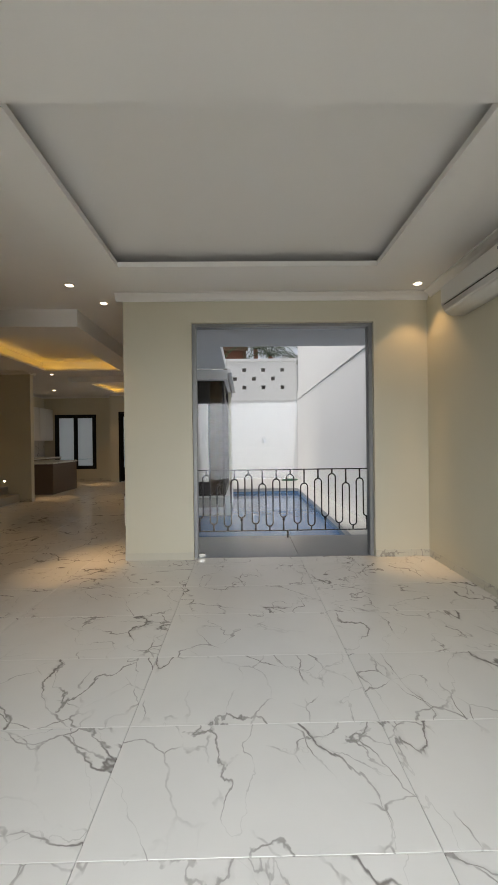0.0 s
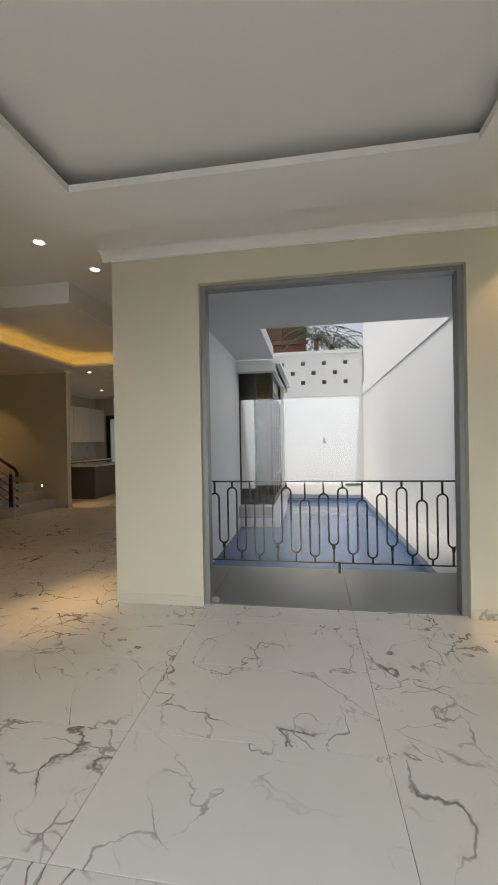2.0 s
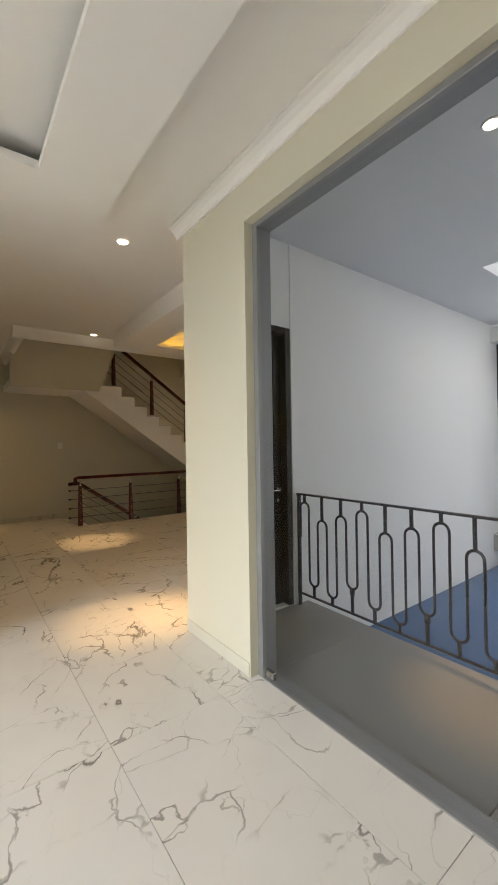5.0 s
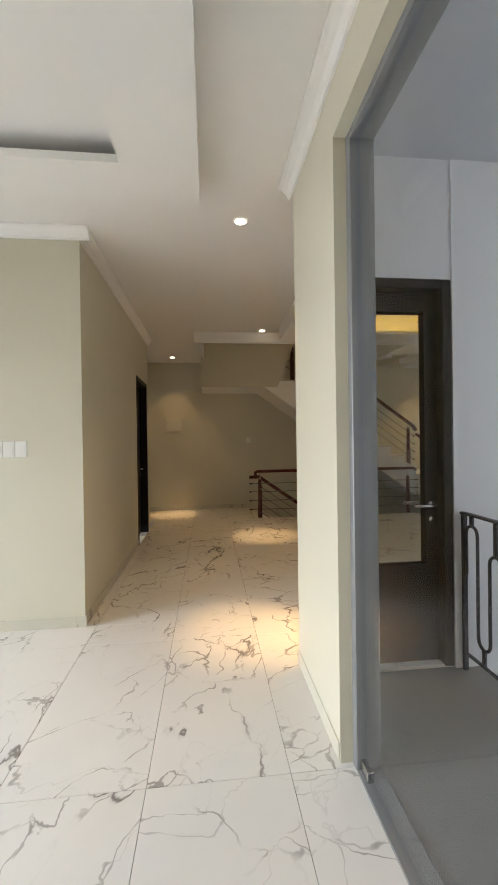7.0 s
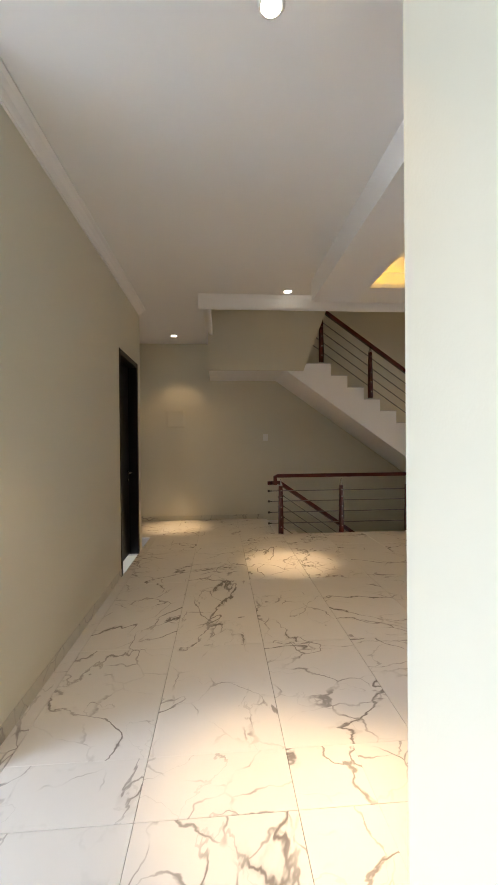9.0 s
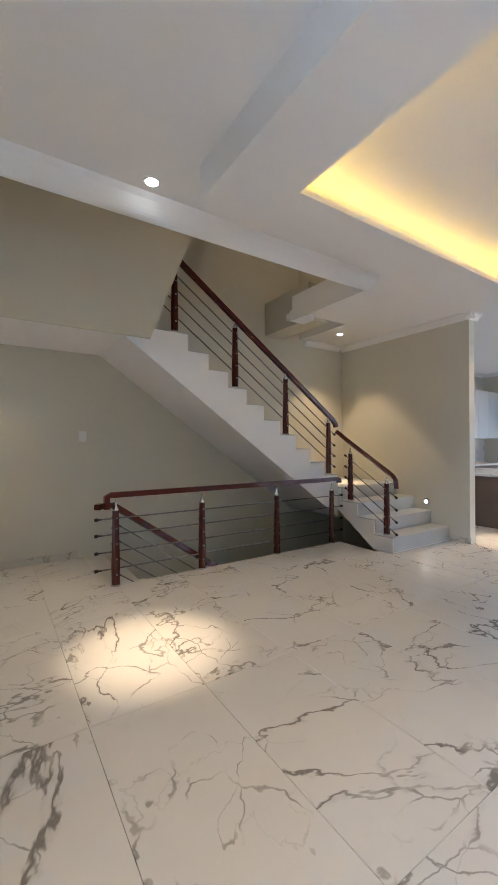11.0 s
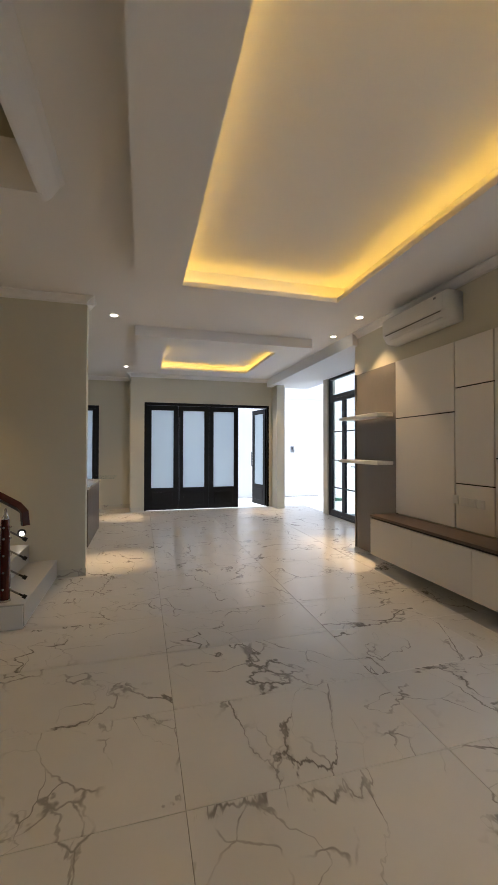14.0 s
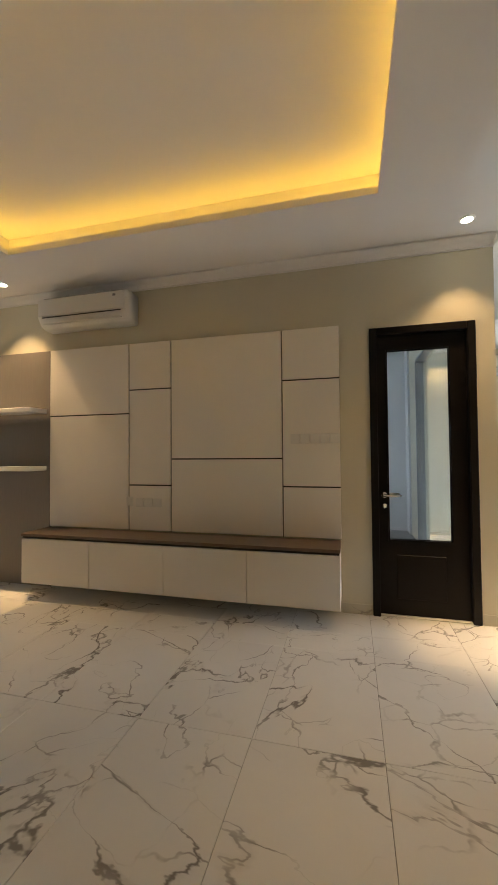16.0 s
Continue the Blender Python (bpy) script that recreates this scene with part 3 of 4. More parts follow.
def lever_handle(parent, place, out, along):
    """A lever on a round rose; out is the way it stands off, along the way the lever points."""
    bm = bmesh.new()
    p, o, a = Vector(place), Vector(out), Vector(along)
    tube(bm, [p, p + o * 0.012], 0.026, 14)
    tube(bm, [p + o * 0.012, p + o * 0.05], 0.009, 8)
    tube(bm, [p + o * 0.05 - a * 0.01, p + o * 0.052 + a * 0.06, p + o * 0.047 + a * 0.13], 0.010, 8)
    tube(bm, [p - Vector((0, 0, 0.09)), p - Vector((0, 0, 0.09)) + o * 0.012], 0.02, 12)
    return part("handle", bm, STEEL, parent, "brushed steel lever handle", True)


def terrace_door():
    d = thing("door_1", (-1.1, 5.2, 0), "closed black wooden door with a tall clear glass panel", "door")
    d["kind"] = "structure"
    y0, y1, zt = 4.80, 5.605, 2.385
    for r in ((TV_X - 0.02, y0, 0, TERR_X + 0.02, y0 + 0.06, zt), (TV_X - 0.02, y1 - 0.06, 0, TERR_X + 0.02, y1, zt), (TV_X - 0.02, y0 + 0.06, zt - 0.06, TERR_X + 0.02, y1 - 0.06, zt)):
        part("door_frame", rounded(boxes(r), 0.005, 1), DARKWOOD, d)
    a, b = y0 + 0.062, y1 - 0.062
    ga, gb, gz0, gz1 = 4.985, 5.46, 0.62, 2.20
    x0, x1 = -1.125, -1.08
    leaf = part("leaf", boxes((x0, a, 0.008, x1, ga, zt - 0.062), (x0, gb, 0.008, x1, b, zt - 0.062), (x0, ga, 0.008, x1, gb, gz0), (x0, ga, gz1, x1, gb, zt - 0.062)), DARKWOOD, d)
    for r in ((x0 - 0.008, ga - 0.012, gz0 - 0.012, x1 + 0.008, ga, gz1 + 0.012), (x0 - 0.008, gb, gz0 - 0.012, x1 + 0.008, gb + 0.012, gz1 + 0.012), (x0 - 0.008, ga, gz0 - 0.012, x1 + 0.008, gb, gz0), (x0 - 0.008, ga, gz1, x1 + 0.008, gb, gz1 + 0.012)):
        part("glazing_bead", boxes(r), DARKWOOD, leaf)
    part("recessed_panel", rounded(boxes((x0 - 0.006, ga + 0.05, 0.14, x0 + 0.002, gb - 0.05, 0.50)), 0.005, 1), DARKWOOD, leaf)
    part("pane", boxes((-1.106, ga, gz0, -1.100, gb, gz1)), GLASS, leaf)
    lever_handle(leaf, (x0, 5.50, 0.99), (-1, 0, 0), (0, -1, 0))
    lever_handle(leaf, (x1, 5.50, 0.99), (1, 0, 0), (0, -1, 0))
    part("threshold", boxes((TV_X, y0 + 0.06, 0.0, TERR_X, y1 - 0.06, 0.006)), SKIRT, d)


def corridor_door():
    d = thing("door_2", (-4.6, CORR_Y - 0.1, 0), "dark wooden door in the corridor wall", "door")
    d["kind"] = "structure"
    for r in ((-5.05, CORR_Y - 0.16, 0, -4.99, CORR_Y + 0.006, 2.32), (-4.23, CORR_Y - 0.16, 0, -4.17, CORR_Y + 0.006, 2.32), (-4.99, CORR_Y - 0.16, 2.26, -4.23, CORR_Y + 0.006, 2.32)):
        part("door_frame", rounded(boxes(r), 0.005, 1), DARKWOOD, d)
    leaf = part("leaf", rounded(boxes((-4.988, CORR_Y - 0.14, 0.01, -4.232, CORR_Y - 0.10, 2.258)), 0.003, 1), DARKWOOD, d)
    for z in (0.25, 1.13, 2.0):
        part("hinge", boxes((-4.245, CORR_Y - 0.10, z, -4.228, CORR_Y - 0.085, z + 0.1)), STEEL, leaf)
    lever_handle(leaf, (-4.92, CORR_Y - 0.10, 1.0), (0, 1, 0), (1, 0, 0))


def glazed_leaf(parent, w, h, gz0, gz1, mat, m, stile=0.105):
    """A dark door leaf of width w, standing at the pose m, hinged at its left edge."""
    leaf = part("leaf", boxes((0, -0.022, 0.01, stile, 0.022, h), (w - stile, -0.022, 0.01, w, 0.022, h), (stile, -0.022, 0.01, w - stile, 0.022, gz0), (stile, -0.022, gz1, w - stile, 0.022, h)), DARKWOOD, parent)
    leaf.matrix_world = m
    bpy.context.view_layer.update()
    kids = [part("pane", boxes((stile, -0.004, gz0, w - stile, 0.004, gz1)), mat),
            part("lower_panel", rounded(boxes((stile + 0.02, -0.03, 0.12, w - stile - 0.02, 0.03, gz0 - 0.10)), 0.006, 1), DARKWOOD)]
    for k in kids:
        k.parent = leaf
    return leaf


def folding_doors():
    d = thing("door_3", (-2.6, FOLD_Y + 0.07, 0), "black folding doors with frosted panes, one leaf standing open", "folding door")
    d["kind"] = "structure"
    yc, x0, x1, zt = FOLD_Y + 0.05, -4.085, -1.19, 2.41
    for r in ((x0, yc - 0.05, 0, x0 + 0.05, yc + 0.05, zt), (x1 - 0.05, yc - 0.05, 0, x1, yc + 0.05, zt), (x0 + 0.05, yc - 0.05, zt - 0.06, x1 - 0.05, yc + 0.05, zt)):
        part("door_frame", rounded(boxes(r), 0.004, 1), DARKWOOD, d)
    w = (x1 - x0 - 0.10) / 4
    for k in range(3):
        leaf = glazed_leaf(d, w - 0.004, zt - 0.065, 0.50, 2.24, FROST, pose(x0 + 0.05 + k * w, yc, 0))
        if k == 1:
            bolt = part("bolt", boxes((0.02, -0.04, 0.2, 0.035, -0.022, 2.1)), BLACKAL)
            bolt.parent = leaf
    leaf = glazed_leaf(d, w - 0.004, zt - 0.065, 0.50, 2.24, FROST, pose(x1 - 0.06, yc + 0.03, 0, 0, 0, 100))
    bm = bmesh.new()
    for s in (-1, 1):
        tube(bm, [(w - 0.07, 0.022 * s, 0.95), (w - 0.07, 0.07 * s, 0.95), (w - 0.07, 0.07 * s, 1.3), (w - 0.07, 0.022 * s, 1.3)], 0.010)
    h = part("handle", bm, BLACKAL)
    h.parent = leaf


def kitchen_window():
    w = thing("window_2", (-5.8, KIT_Y, 0.42), "two-leaf black framed kitchen window with frosted panes", "window")
    w["kind"] = "structure"
    x0, x1, z0, z1, y0, y1 = -6.56, -5.09, 0.42, 2.37, KIT_Y - 0.01, KIT_Y + 0.08
    for r in ((x0, y0, z0, x0 + 0.07, y1, z1), (x1 - 0.07, y0, z0, x1, y1, z1), (x0 + 0.07, y0, z1 - 0.07, x1 - 0.07, y1, z1), (x0 + 0.07, y0, z0, x1 - 0.07, y1, z0 + 0.07)):
        part("window_frame", rounded(boxes(r), 0.004, 1), BLACKAL, w)
    xm = (x0 + x1) / 2
    for a, b in ((x0 + 0.07, xm), (xm, x1 - 0.07)):
        s = part("sash", boxes((a, y0 + 0.02, z0 + 0.07, a + 0.07, y1 - 0.02, z1 - 0.07), (b - 0.07, y0 + 0.02, z0 + 0.07, b, y1 - 0.02, z1 - 0.07), (a + 0.07, y0 + 0.02, z0 + 0.07, b - 0.07, y1 - 0.02, z0 + 0.12), (a + 0.07, y0 + 0.02, z1 - 0.12, b - 0.07, y1 - 0.02, z1 - 0.07)), BLACKAL, w)
        part("pane", boxes((a + 0.07, KIT_Y + 0.03, z0 + 0.12, b - 0.07, KIT_Y + 0.036, z1 - 0.12)), FROST, s)
    part("handle", rounded(boxes((xm - 0.012, y0 - 0.02, 1.2, xm + 0.012, y0 + 0.02, 1.36)), 0.004, 1), BLACKAL, w)


def bay_doors():
    """Black glazed doors with glazing bars in the pool side of the bay."""
    d = thing("door_4", (SIDE_X, 11.1, 0), "tall black framed glass doors with glazing bars towards the pool", "glass door")
    d["kind"] = "structure"
    y0, y1, zt = 9.95, 12.24, 2.86
    xa, xb = SIDE_X - 0.035, SIDE_X + 0.035
    for r in ((xa, y0, 0, xb, y0 + 0.06, zt), (xa, y1 - 0.06, 0, xb, y1, zt), (xa, y0 + 0.06, zt - 0.05, xb, y1 - 0.06, zt), (xa, y0 + 0.06, 2.42, xb, y1 - 0.06, 2.49), (xa, y0 + 0.06, 0, xb, y1 - 0.06, 0.05)):
        part("door_frame", rounded(boxes(r), 0.004, 1), BLACKAL, d)
    n = 4
    w = (y1 - y0 - 0.12) / n
    for k in range(n):
        a, b = y0 + 0.06 + k * w, y0 + 0.06 + (k + 1) * w - 0.003
        leaf = part("leaf", boxes((xa + 0.01, a, 0.05, xb - 0.01, a + 0.055, 2.42), (xa + 0.01, b - 0.055, 0.05, xb - 0.01, b, 2.42), (xa + 0.01, a + 0.055, 0.05, xb - 0.01, b - 0.055, 0.13), (xa + 0.01, a + 0.055, 2.35, xb - 0.01, b - 0.055, 2.42)), BLACKAL, d)
        for z in (0.58, 1.14, 1.72):
            part("glazing_bar", boxes((xa + 0.02, a + 0.055, z, xb - 0.02, b - 0.055, z + 0.022)), BLACKAL, leaf)
        part("pane", boxes((SIDE_X - 0.003, a + 0.055, 0.13, SIDE_X + 0.003, b - 0.055, 2.35)), GLASS, leaf)
    part("transom_pane", boxes((SIDE_X - 0.003, y0 + 0.06, 2.49, SIDE_X + 0.003, y1 - 0.06, 2.81)), GLASS, d)
    lever_handle(d, (xa + 0.01, y0 + 0.06 + 2 * w + 0.03, 1.05), (-1, 0, 0), (0, 1, 0))
    e = thing("window_3", (-0.7, 9.97, 0), "tall brown tinted glass wall of the bay facing the terrace", "window")
    e["kind"] = "structure"
    for x in (TERR_X, -0.68, SIDE_X - 0.03):
        part("window_frame", boxes((x, 9.92, -0.01, x + 0.05, 9.98, 2.86)), BLACKAL, e)
    part("window_frame", boxes((TERR_X + 0.05, 9.92, 2.28, -0.68, 9.98, 2.86)), DARKWOOD, e)
    # cream panel added in place of a pale rectangle showing in the glass
    part("pale_stand_in", rounded(boxes((TERR_X + 0.052, 9.935, 0.35, -0.682, 9.96, 2.278)), 0.003, 1), LAMINATE, e, "cream panel in place of a pale rectangle in the glass")
    part("lower_panel", boxes((TERR_X + 0.05, 9.93, -0.01, -0.68, 9.962, 0.35)), DARKWOOD, e)
    part("pane", boxes((-0.63, 9.946, -0.01, SIDE_X - 0.03, 9.952, 2.86)), BROWNGLASS, e)


picture_window()
terrace_door()
corridor_door()
folding_doors()
kitchen_window()
bay_doors()


# ---- pool railing ----
def pool_railing():
    y, top, low, x0, x1 = 5.66, 0.955, 0.10, TERR_X + 0.02, WALL_R - 0.02
    r = thing("pool_railing", (0.65, y, 0), "black wrought-iron railing of looped bars along the terrace edge", "railing")
    part("top_rail", rounded(boxes((x0, y - 0.018, top - 0.014, x1, y + 0.018, top)), 0.003, 1), IRON, r)
    part("bottom_rail", rounded(boxes((x0, y - 0.012, low - 0.012, x1, y + 0.012, low)), 0.003, 1), IRON, r)
    s, rad = 0.098, 0.049
    n = int((x1 - x0 - 0.04) / s)
    tops, lows = (0.06, 0.19, 0.125), (0.09, 0.055, 0.18)
    for k in range(n):
        xa = x0 + 0.04 + k * s
        up = k % 2 == 0
        j = k // 2
        zt = top - 0.014 - tops[j % 3] - rad
        zb = low + lows[j % 3] + rad
        prev = top - 0.014 - tops[(j - 1) % 3] - rad
        bm = bmesh.new()
        if up:
            arc = [(xa + rad - rad * math.cos(a), y, zt + rad * math.sin(a)) for a in np.linspace(0, math.pi, 9)]
            zl = low + lows[(j - 1) % 3] + rad
            tube(bm, [(xa, y, (zt + zl) / 2)] + arc + [(xa + s, y, (zt + zb) / 2)], 0.0095, 6)
            tube(bm, [(xa + rad, y, zt + rad), (xa + rad, y, top - 0.01)], 0.013, 4, True)
        else:
            nxt = top - 0.014 - tops[(j + 1) % 3] - rad
            arc = [(xa + rad - rad * math.cos(a), y, zb - rad * math.sin(a)) for a in np.linspace(0, math.pi, 9)]
            tube(bm, [(xa, y, (zt + zb) / 2)] + arc + [(xa + s, y, (nxt + zb) / 2)], 0.0095, 6)
            tube(bm, [(xa + rad, y, zb - rad), (xa + rad, y, low - 0.006)], 0.013, 4, True)
            if j % 3 == 2:
                tube(bm, [(xa + rad, y, zb - rad - 0.045), (xa + rad, y, zb - rad - 0.025), (xa + rad, y, zb - rad - 0.005)], 0.019, 8)
        part("looped_bar", bm, IRON, r, "", True)
    for x in (x0 + 0.02, 0.80, x1 - 0.02):
        part("post", boxes((x - 0.012, y - 0.012, -0.012, x + 0.012, y + 0.012, top - 0.014 if abs(x - 0.8) > 0.1 else low)), IRON, r)


pool_railing()


# ---- stairs ----
RISE, TREAD = 0.179, 0.251
FLY_X, LOW_Y = -5.90, 8.08


def staircase():
    st = thing("staircase", (-5.0, 8.7, 0), "white-sided staircase turning up with pale tiled treads", "staircase")
    # lower run towards the stair wall
    low = [(-5.01, 0.0), (-5.01, RISE), (-5.28, RISE), (-5.28, 2 * RISE), (-5.55, 2 * RISE), (-5.55, 3 * RISE), (-5.85, 3 * RISE), (-5.85, 4 * RISE), (STAIR_X, 4 * RISE), (STAIR_X, 0.42), (-5.90, 0.42), (-5.30, 0.0)]
    part("lower_flight", prism(low[::-1], "y", LOW_Y, KW_Y), WHITE, st)
    for k, (a, b) in enumerate(((-5.28, -5.01), (-5.55, -5.28), (-5.85, -5.55), (STAIR_X, -5.85))):
        z = (k + 1) * RISE
        part("tread", rounded(boxes((a, LOW_Y - 0.006, z, b + 0.012, KW_Y, z + 0.014)), 0.003, 1), STONE, st, "pale stone tread")
        if k < 4:
            part("riser", boxes((b, LOW_Y + 0.02, z - RISE + 0.014, b + 0.006, KW_Y, z)), STONE, st)
    # upper run
    pts, y = [(LOW_Y, 4 * RISE)], LOW_Y
    for k in range(5, 15):
        pts.append((y, k * RISE))
        if k < 14:
            y -= TREAD
            pts.append((y, k * RISE))
    top_y = y
    pts += [(4.0, 14 * RISE), (4.0, 2.40), (5.14, 2.40), (LOW_Y, 0.31)]
    part("upper_flight", prism(pts, "x", STAIR_X, FLY_X), WHITE, st)
    y = LOW_Y
    for k in range(5, 14):
        part("tread", rounded(boxes((STAIR_X, y - TREAD, k * RISE, FLY_X + 0.005, y + 0.012, k * RISE + 0.014)), 0.003, 1), STONE, st, "pale stone tread")
        y -= TREAD
    part("landing_tread", boxes((STAIR_X, 4.0, 14 * RISE, FLY_X, y + 0.012, 14 * RISE + 0.014)), STONE, st)
    # lower flight down to the level below
    pts, y, z = [], 4.95, -0.03
    pts.append((y, z))
    for k in range(12):
        pts.append((y + TREAD * (k + 1), z - RISE * k))
        pts.append((y + TREAD * (k + 1), z - RISE * (k + 1)))
    pts += [(y + TREAD * 12, -2.79), (4.95, -2.79)]
    part("basement_flight", prism(pts[::-1], "x", STAIR_X, -5.82), STONE, st)
    return st


staircase()
structure("wall_upper_flight", prism([(4.0, 2.395), (5.40, 2.395), (5.45, 2.53), (5.88, 3.62), (6.6, 5.5), (4.0, 5.5)], "x", -5.899, -5.872), PAINT, "painted side wall of the next flight up", "wall")


def railing_post(parent, x, y, z, h, knobs):
    """A dark red post with steel foot, finial, studs and, where rods end, knobs; knobs gives their way."""
    bm = lathe([(0.038, 0.02), (0.040, h * 0.25), (0.034, h * 0.55), (0.029, h * 0.88)], 12)
    bmesh.ops.translate(bm, verts=bm.verts, vec=(x, y, z))
    p = part("post", bm, REDWOOD, parent, "dark red lacquered post", False)
    foot = lathe([(0.045, 0), (0.045, 0.012), (0.03, 0.022)], 14)
    bmesh.ops.translate(foot, verts=foot.verts, vec=(x, y, z))
    part("foot", foot, STEEL, p, "steel foot", True)
    fin = lathe([(0.026, h * 0.86), (0.028, h * 0.90), (0.014, h * 0.93), (0.012, h * 0.97), (0.007, h)], 12)
    bmesh.ops.translate(fin, verts=fin.verts, vec=(x, y, z))
    part("finial", fin, STEEL, p, "steel finial", True)
    for f in (0.14, 0.32, 0.50, 0.68, 0.80):
        for a, b in (((0.030, 0), (0.044, 0)), ((0, -0.030), (0, -0.044)))[: 2 if knobs == "y" else 1]:
            st = bmesh.new()
            tube(st, [(x + a[0], y + a[1], z + h * f), (x + b[0], y + b[1], z + h * f)], 0.009, 8)
            part("stud", st, STEEL, p, "steel stud", True)
    return p


def rods(parent, a, b, heights, knob_a=(), knob_b=()):
    for h in heights:
        bm = bmesh.new()
        va, vb = Vector(a) + Vector((0, 0, h)), Vector(b) + Vector((0, 0, h))
        tube(bm, [va, vb], 0.0075, 6)
        r = part("rod", bm, ROD, parent, "thin steel rod", True)
        for e, k in ((va, knob_a), (vb, knob_b)):
            if k:
                kb = bmesh.new()
                d = (vb - va).normalized() * (1 if e is vb else -1)
                tube(kb, [e, e + d * 0.03, e + d * 0.034, e + d * 0.055], 0.008, 8)
                tube(kb, [e + d * 0.03, e + d * 0.06], 0.016, 8)
                part("rod_end", kb, BLACKAL, r, "", True)


def handrail(parent, points, w=0.028, h=0.022):
    bm = bmesh.new()
    tube(bm, points, 0.036, 4, True)
    return part("handrail", bm, REDWOOD, parent, "polished dark red wooden handrail")


def railings():
    hs = (0.16, 0.32, 0.48, 0.63)
    # level railing round the opening
    g = thing("level_railing", (-5.79, 6.4, 0), "dark red railing with steel rods round the stair opening", "railing")
    ys = (5.03, 5.93, 6.93, 7.85)
    for y in ys:
        railing_post(g, -5.79, y, -0.003, 0.80, "y")
    handrail(g, [(-5.79, 4.95, 0.72), (-5.79, 4.95, 0.835), (-5.79, 4.99, 0.85), (-5.79, 7.95, 0.85), (-5.79, 7.99, 0.835), (-5.79, 7.99, 0.80)])
    rods(g, (-5.79, 4.90, 0), (-5.79, 7.99, 0), hs, True, True)
    # railing of the flight down
    d = thing("descending_railing", (-5.87, 5.1, 0), "dark red handrail with steel rods leading down the stairs", "railing")
    handrail(d, [(-5.79, 4.86, 0.745), (-5.84, 4.90, 0.745), (-5.87, 5.02, 0.745), (-5.87, 7.3, -0.85)])
    for y in (5.95, 6.9):
        railing_post(d, -5.87, y, -0.05 - 0.7 * (y - 4.95), 0.75, "")
    rods(d, (-5.87, 5.1, -0.10), (-5.87, 7.2, -1.57), hs, True, True)
    # railing of the upper flight
    u = thing("stair_railing", (FLY_X, 8.0, 0.9), "dark red sloping railing with steel rods on the stairs", "railing")
    posts = [(5.69, 14), (6.445, 11), (7.20, 8), (7.955, 5)]
    for y, k in posts:
        railing_post(u, FLY_X - 0.05, y, k * RISE + 0.012, 0.80, "")
    sl = 3 * RISE / 0.753
    z_at = lambda y, h: 5 * RISE + h + (7.955 - y) * sl
    x = FLY_X - 0.05
    handrail(u, [(x, 5.3, z_at(5.3, 0.825)), (x, 8.04, z_at(8.04, 0.825)), (x, 8.09, z_at(8.09, 0.80)), (x, 8.10, 1.56)])
    rods(u, (x, 5.3, z_at(5.3, 0)), (x, 8.03, z_at(8.03, 0)), (0.19, 0.34, 0.49, 0.64), False, True)
    # railing of the lower run
    w = thing("lower_stair_railing", (-5.4, LOW_Y + 0.08, 0.2), "short dark red railing beside the first steps", "railing")
    yy = LOW_Y + 0.09
    for xx, k in ((-5.16, 1), (-5.75, 3)):
        railing_post(w, xx, yy, k * RISE + 0.012, 0.72, "y")
    s2 = 2 * RISE / 0.59
    z2 = lambda q, h: RISE + h + (-5.16 - q) * s2
    handrail(w, [(-5.95, 8.10, 1.50), (-5.92, yy - 0.02, 1.46), (-5.84, yy, z2(-5.84, 0.80)), (-5.07, yy, z2(-5.07, 0.80)), (-5.03, yy, z2(-5.03, 0.78)), (-5.02, yy, z2(-5.02, 0.68))])
    rods(w, (-5.80, yy, z2(-5.80, 0)), (-5.06, yy, z2(-5.06, 0)), (0.12, 0.27, 0.42, 0.57), True, True)


railings()


# ---- media wall ----
def media_panels():
    cols = ((8.78, 7.857, (1.746,)), (7.857, 7.41, (1.05, 1.975)), (7.41, 6.345, (1.30,)), (6.345, 5.845, (1.054, 1.985)))
    z0, z1, g = 0.614, 2.435, 0.006
    p = thing("media_wall_panel", (TV_X, 7.3, z0), "cream laminate wall panelling with dark grooves above the media cabinet", "wall panel")
    part("backing", boxes((TV_X - 0.016, 5.85, z0, TV_X - 0.001, 8.775, z1 - 0.005)), GROOVE, p, "taupe backing in the upright grooves")
    for b, a, cuts in cols:
        zs = [z0, *cuts, z1]
        for lo, hi in zip(zs, zs[1:]):
            if lo > z0:
                part("groove_strip", boxes((TV_X - 0.026, a + g, lo - g, TV_X - 0.0155, b - g, lo + g)), DARKGAP, p, "dark level groove")
            part("panel", rounded(boxes((TV_X - 0.036, a + g, lo + g, TV_X - 0.016, b - g, hi - g)), 0.002, 1), LAMINATE, p)
    return p


def outlet_plate(place, n, size, label, axis="x", sign=-1, holes=True):
    """A white plate of n modules on a wall of constant x or y."""
    w, h = size
    o = thing("socket_plate", place, label, "socket")
    for k in range(n):
        a = (k - n / 2) * w
        e = (a + 0.002, -h / 2, a + w - 0.002, h / 2)
        def slab(d0, d1, q):
            if axis == "x":
                lo, hi = sorted((place[0] + sign * d0, place[0] + sign * d1))
                return (lo, place[1] + q[0], place[2] + q[1], hi, place[1] + q[2], place[2] + q[3])
            lo, hi = sorted((place[1] + sign * d0, place[1] + sign * d1))
            return (place[0] + q[0], lo, place[2] + q[1], place[0] + q[2], hi, place[2] + q[3])
        pl = part("plate", rounded(boxes(slab(0, 0.009, e)), 0.002, 1), PLASTIC, o)
        part("insert", boxes(slab(0.009, 0.0115, (a + w * 0.2, -h * 0.28, a + w * 0.8, h * 0.28))), PLASTIC, pl)
    return o


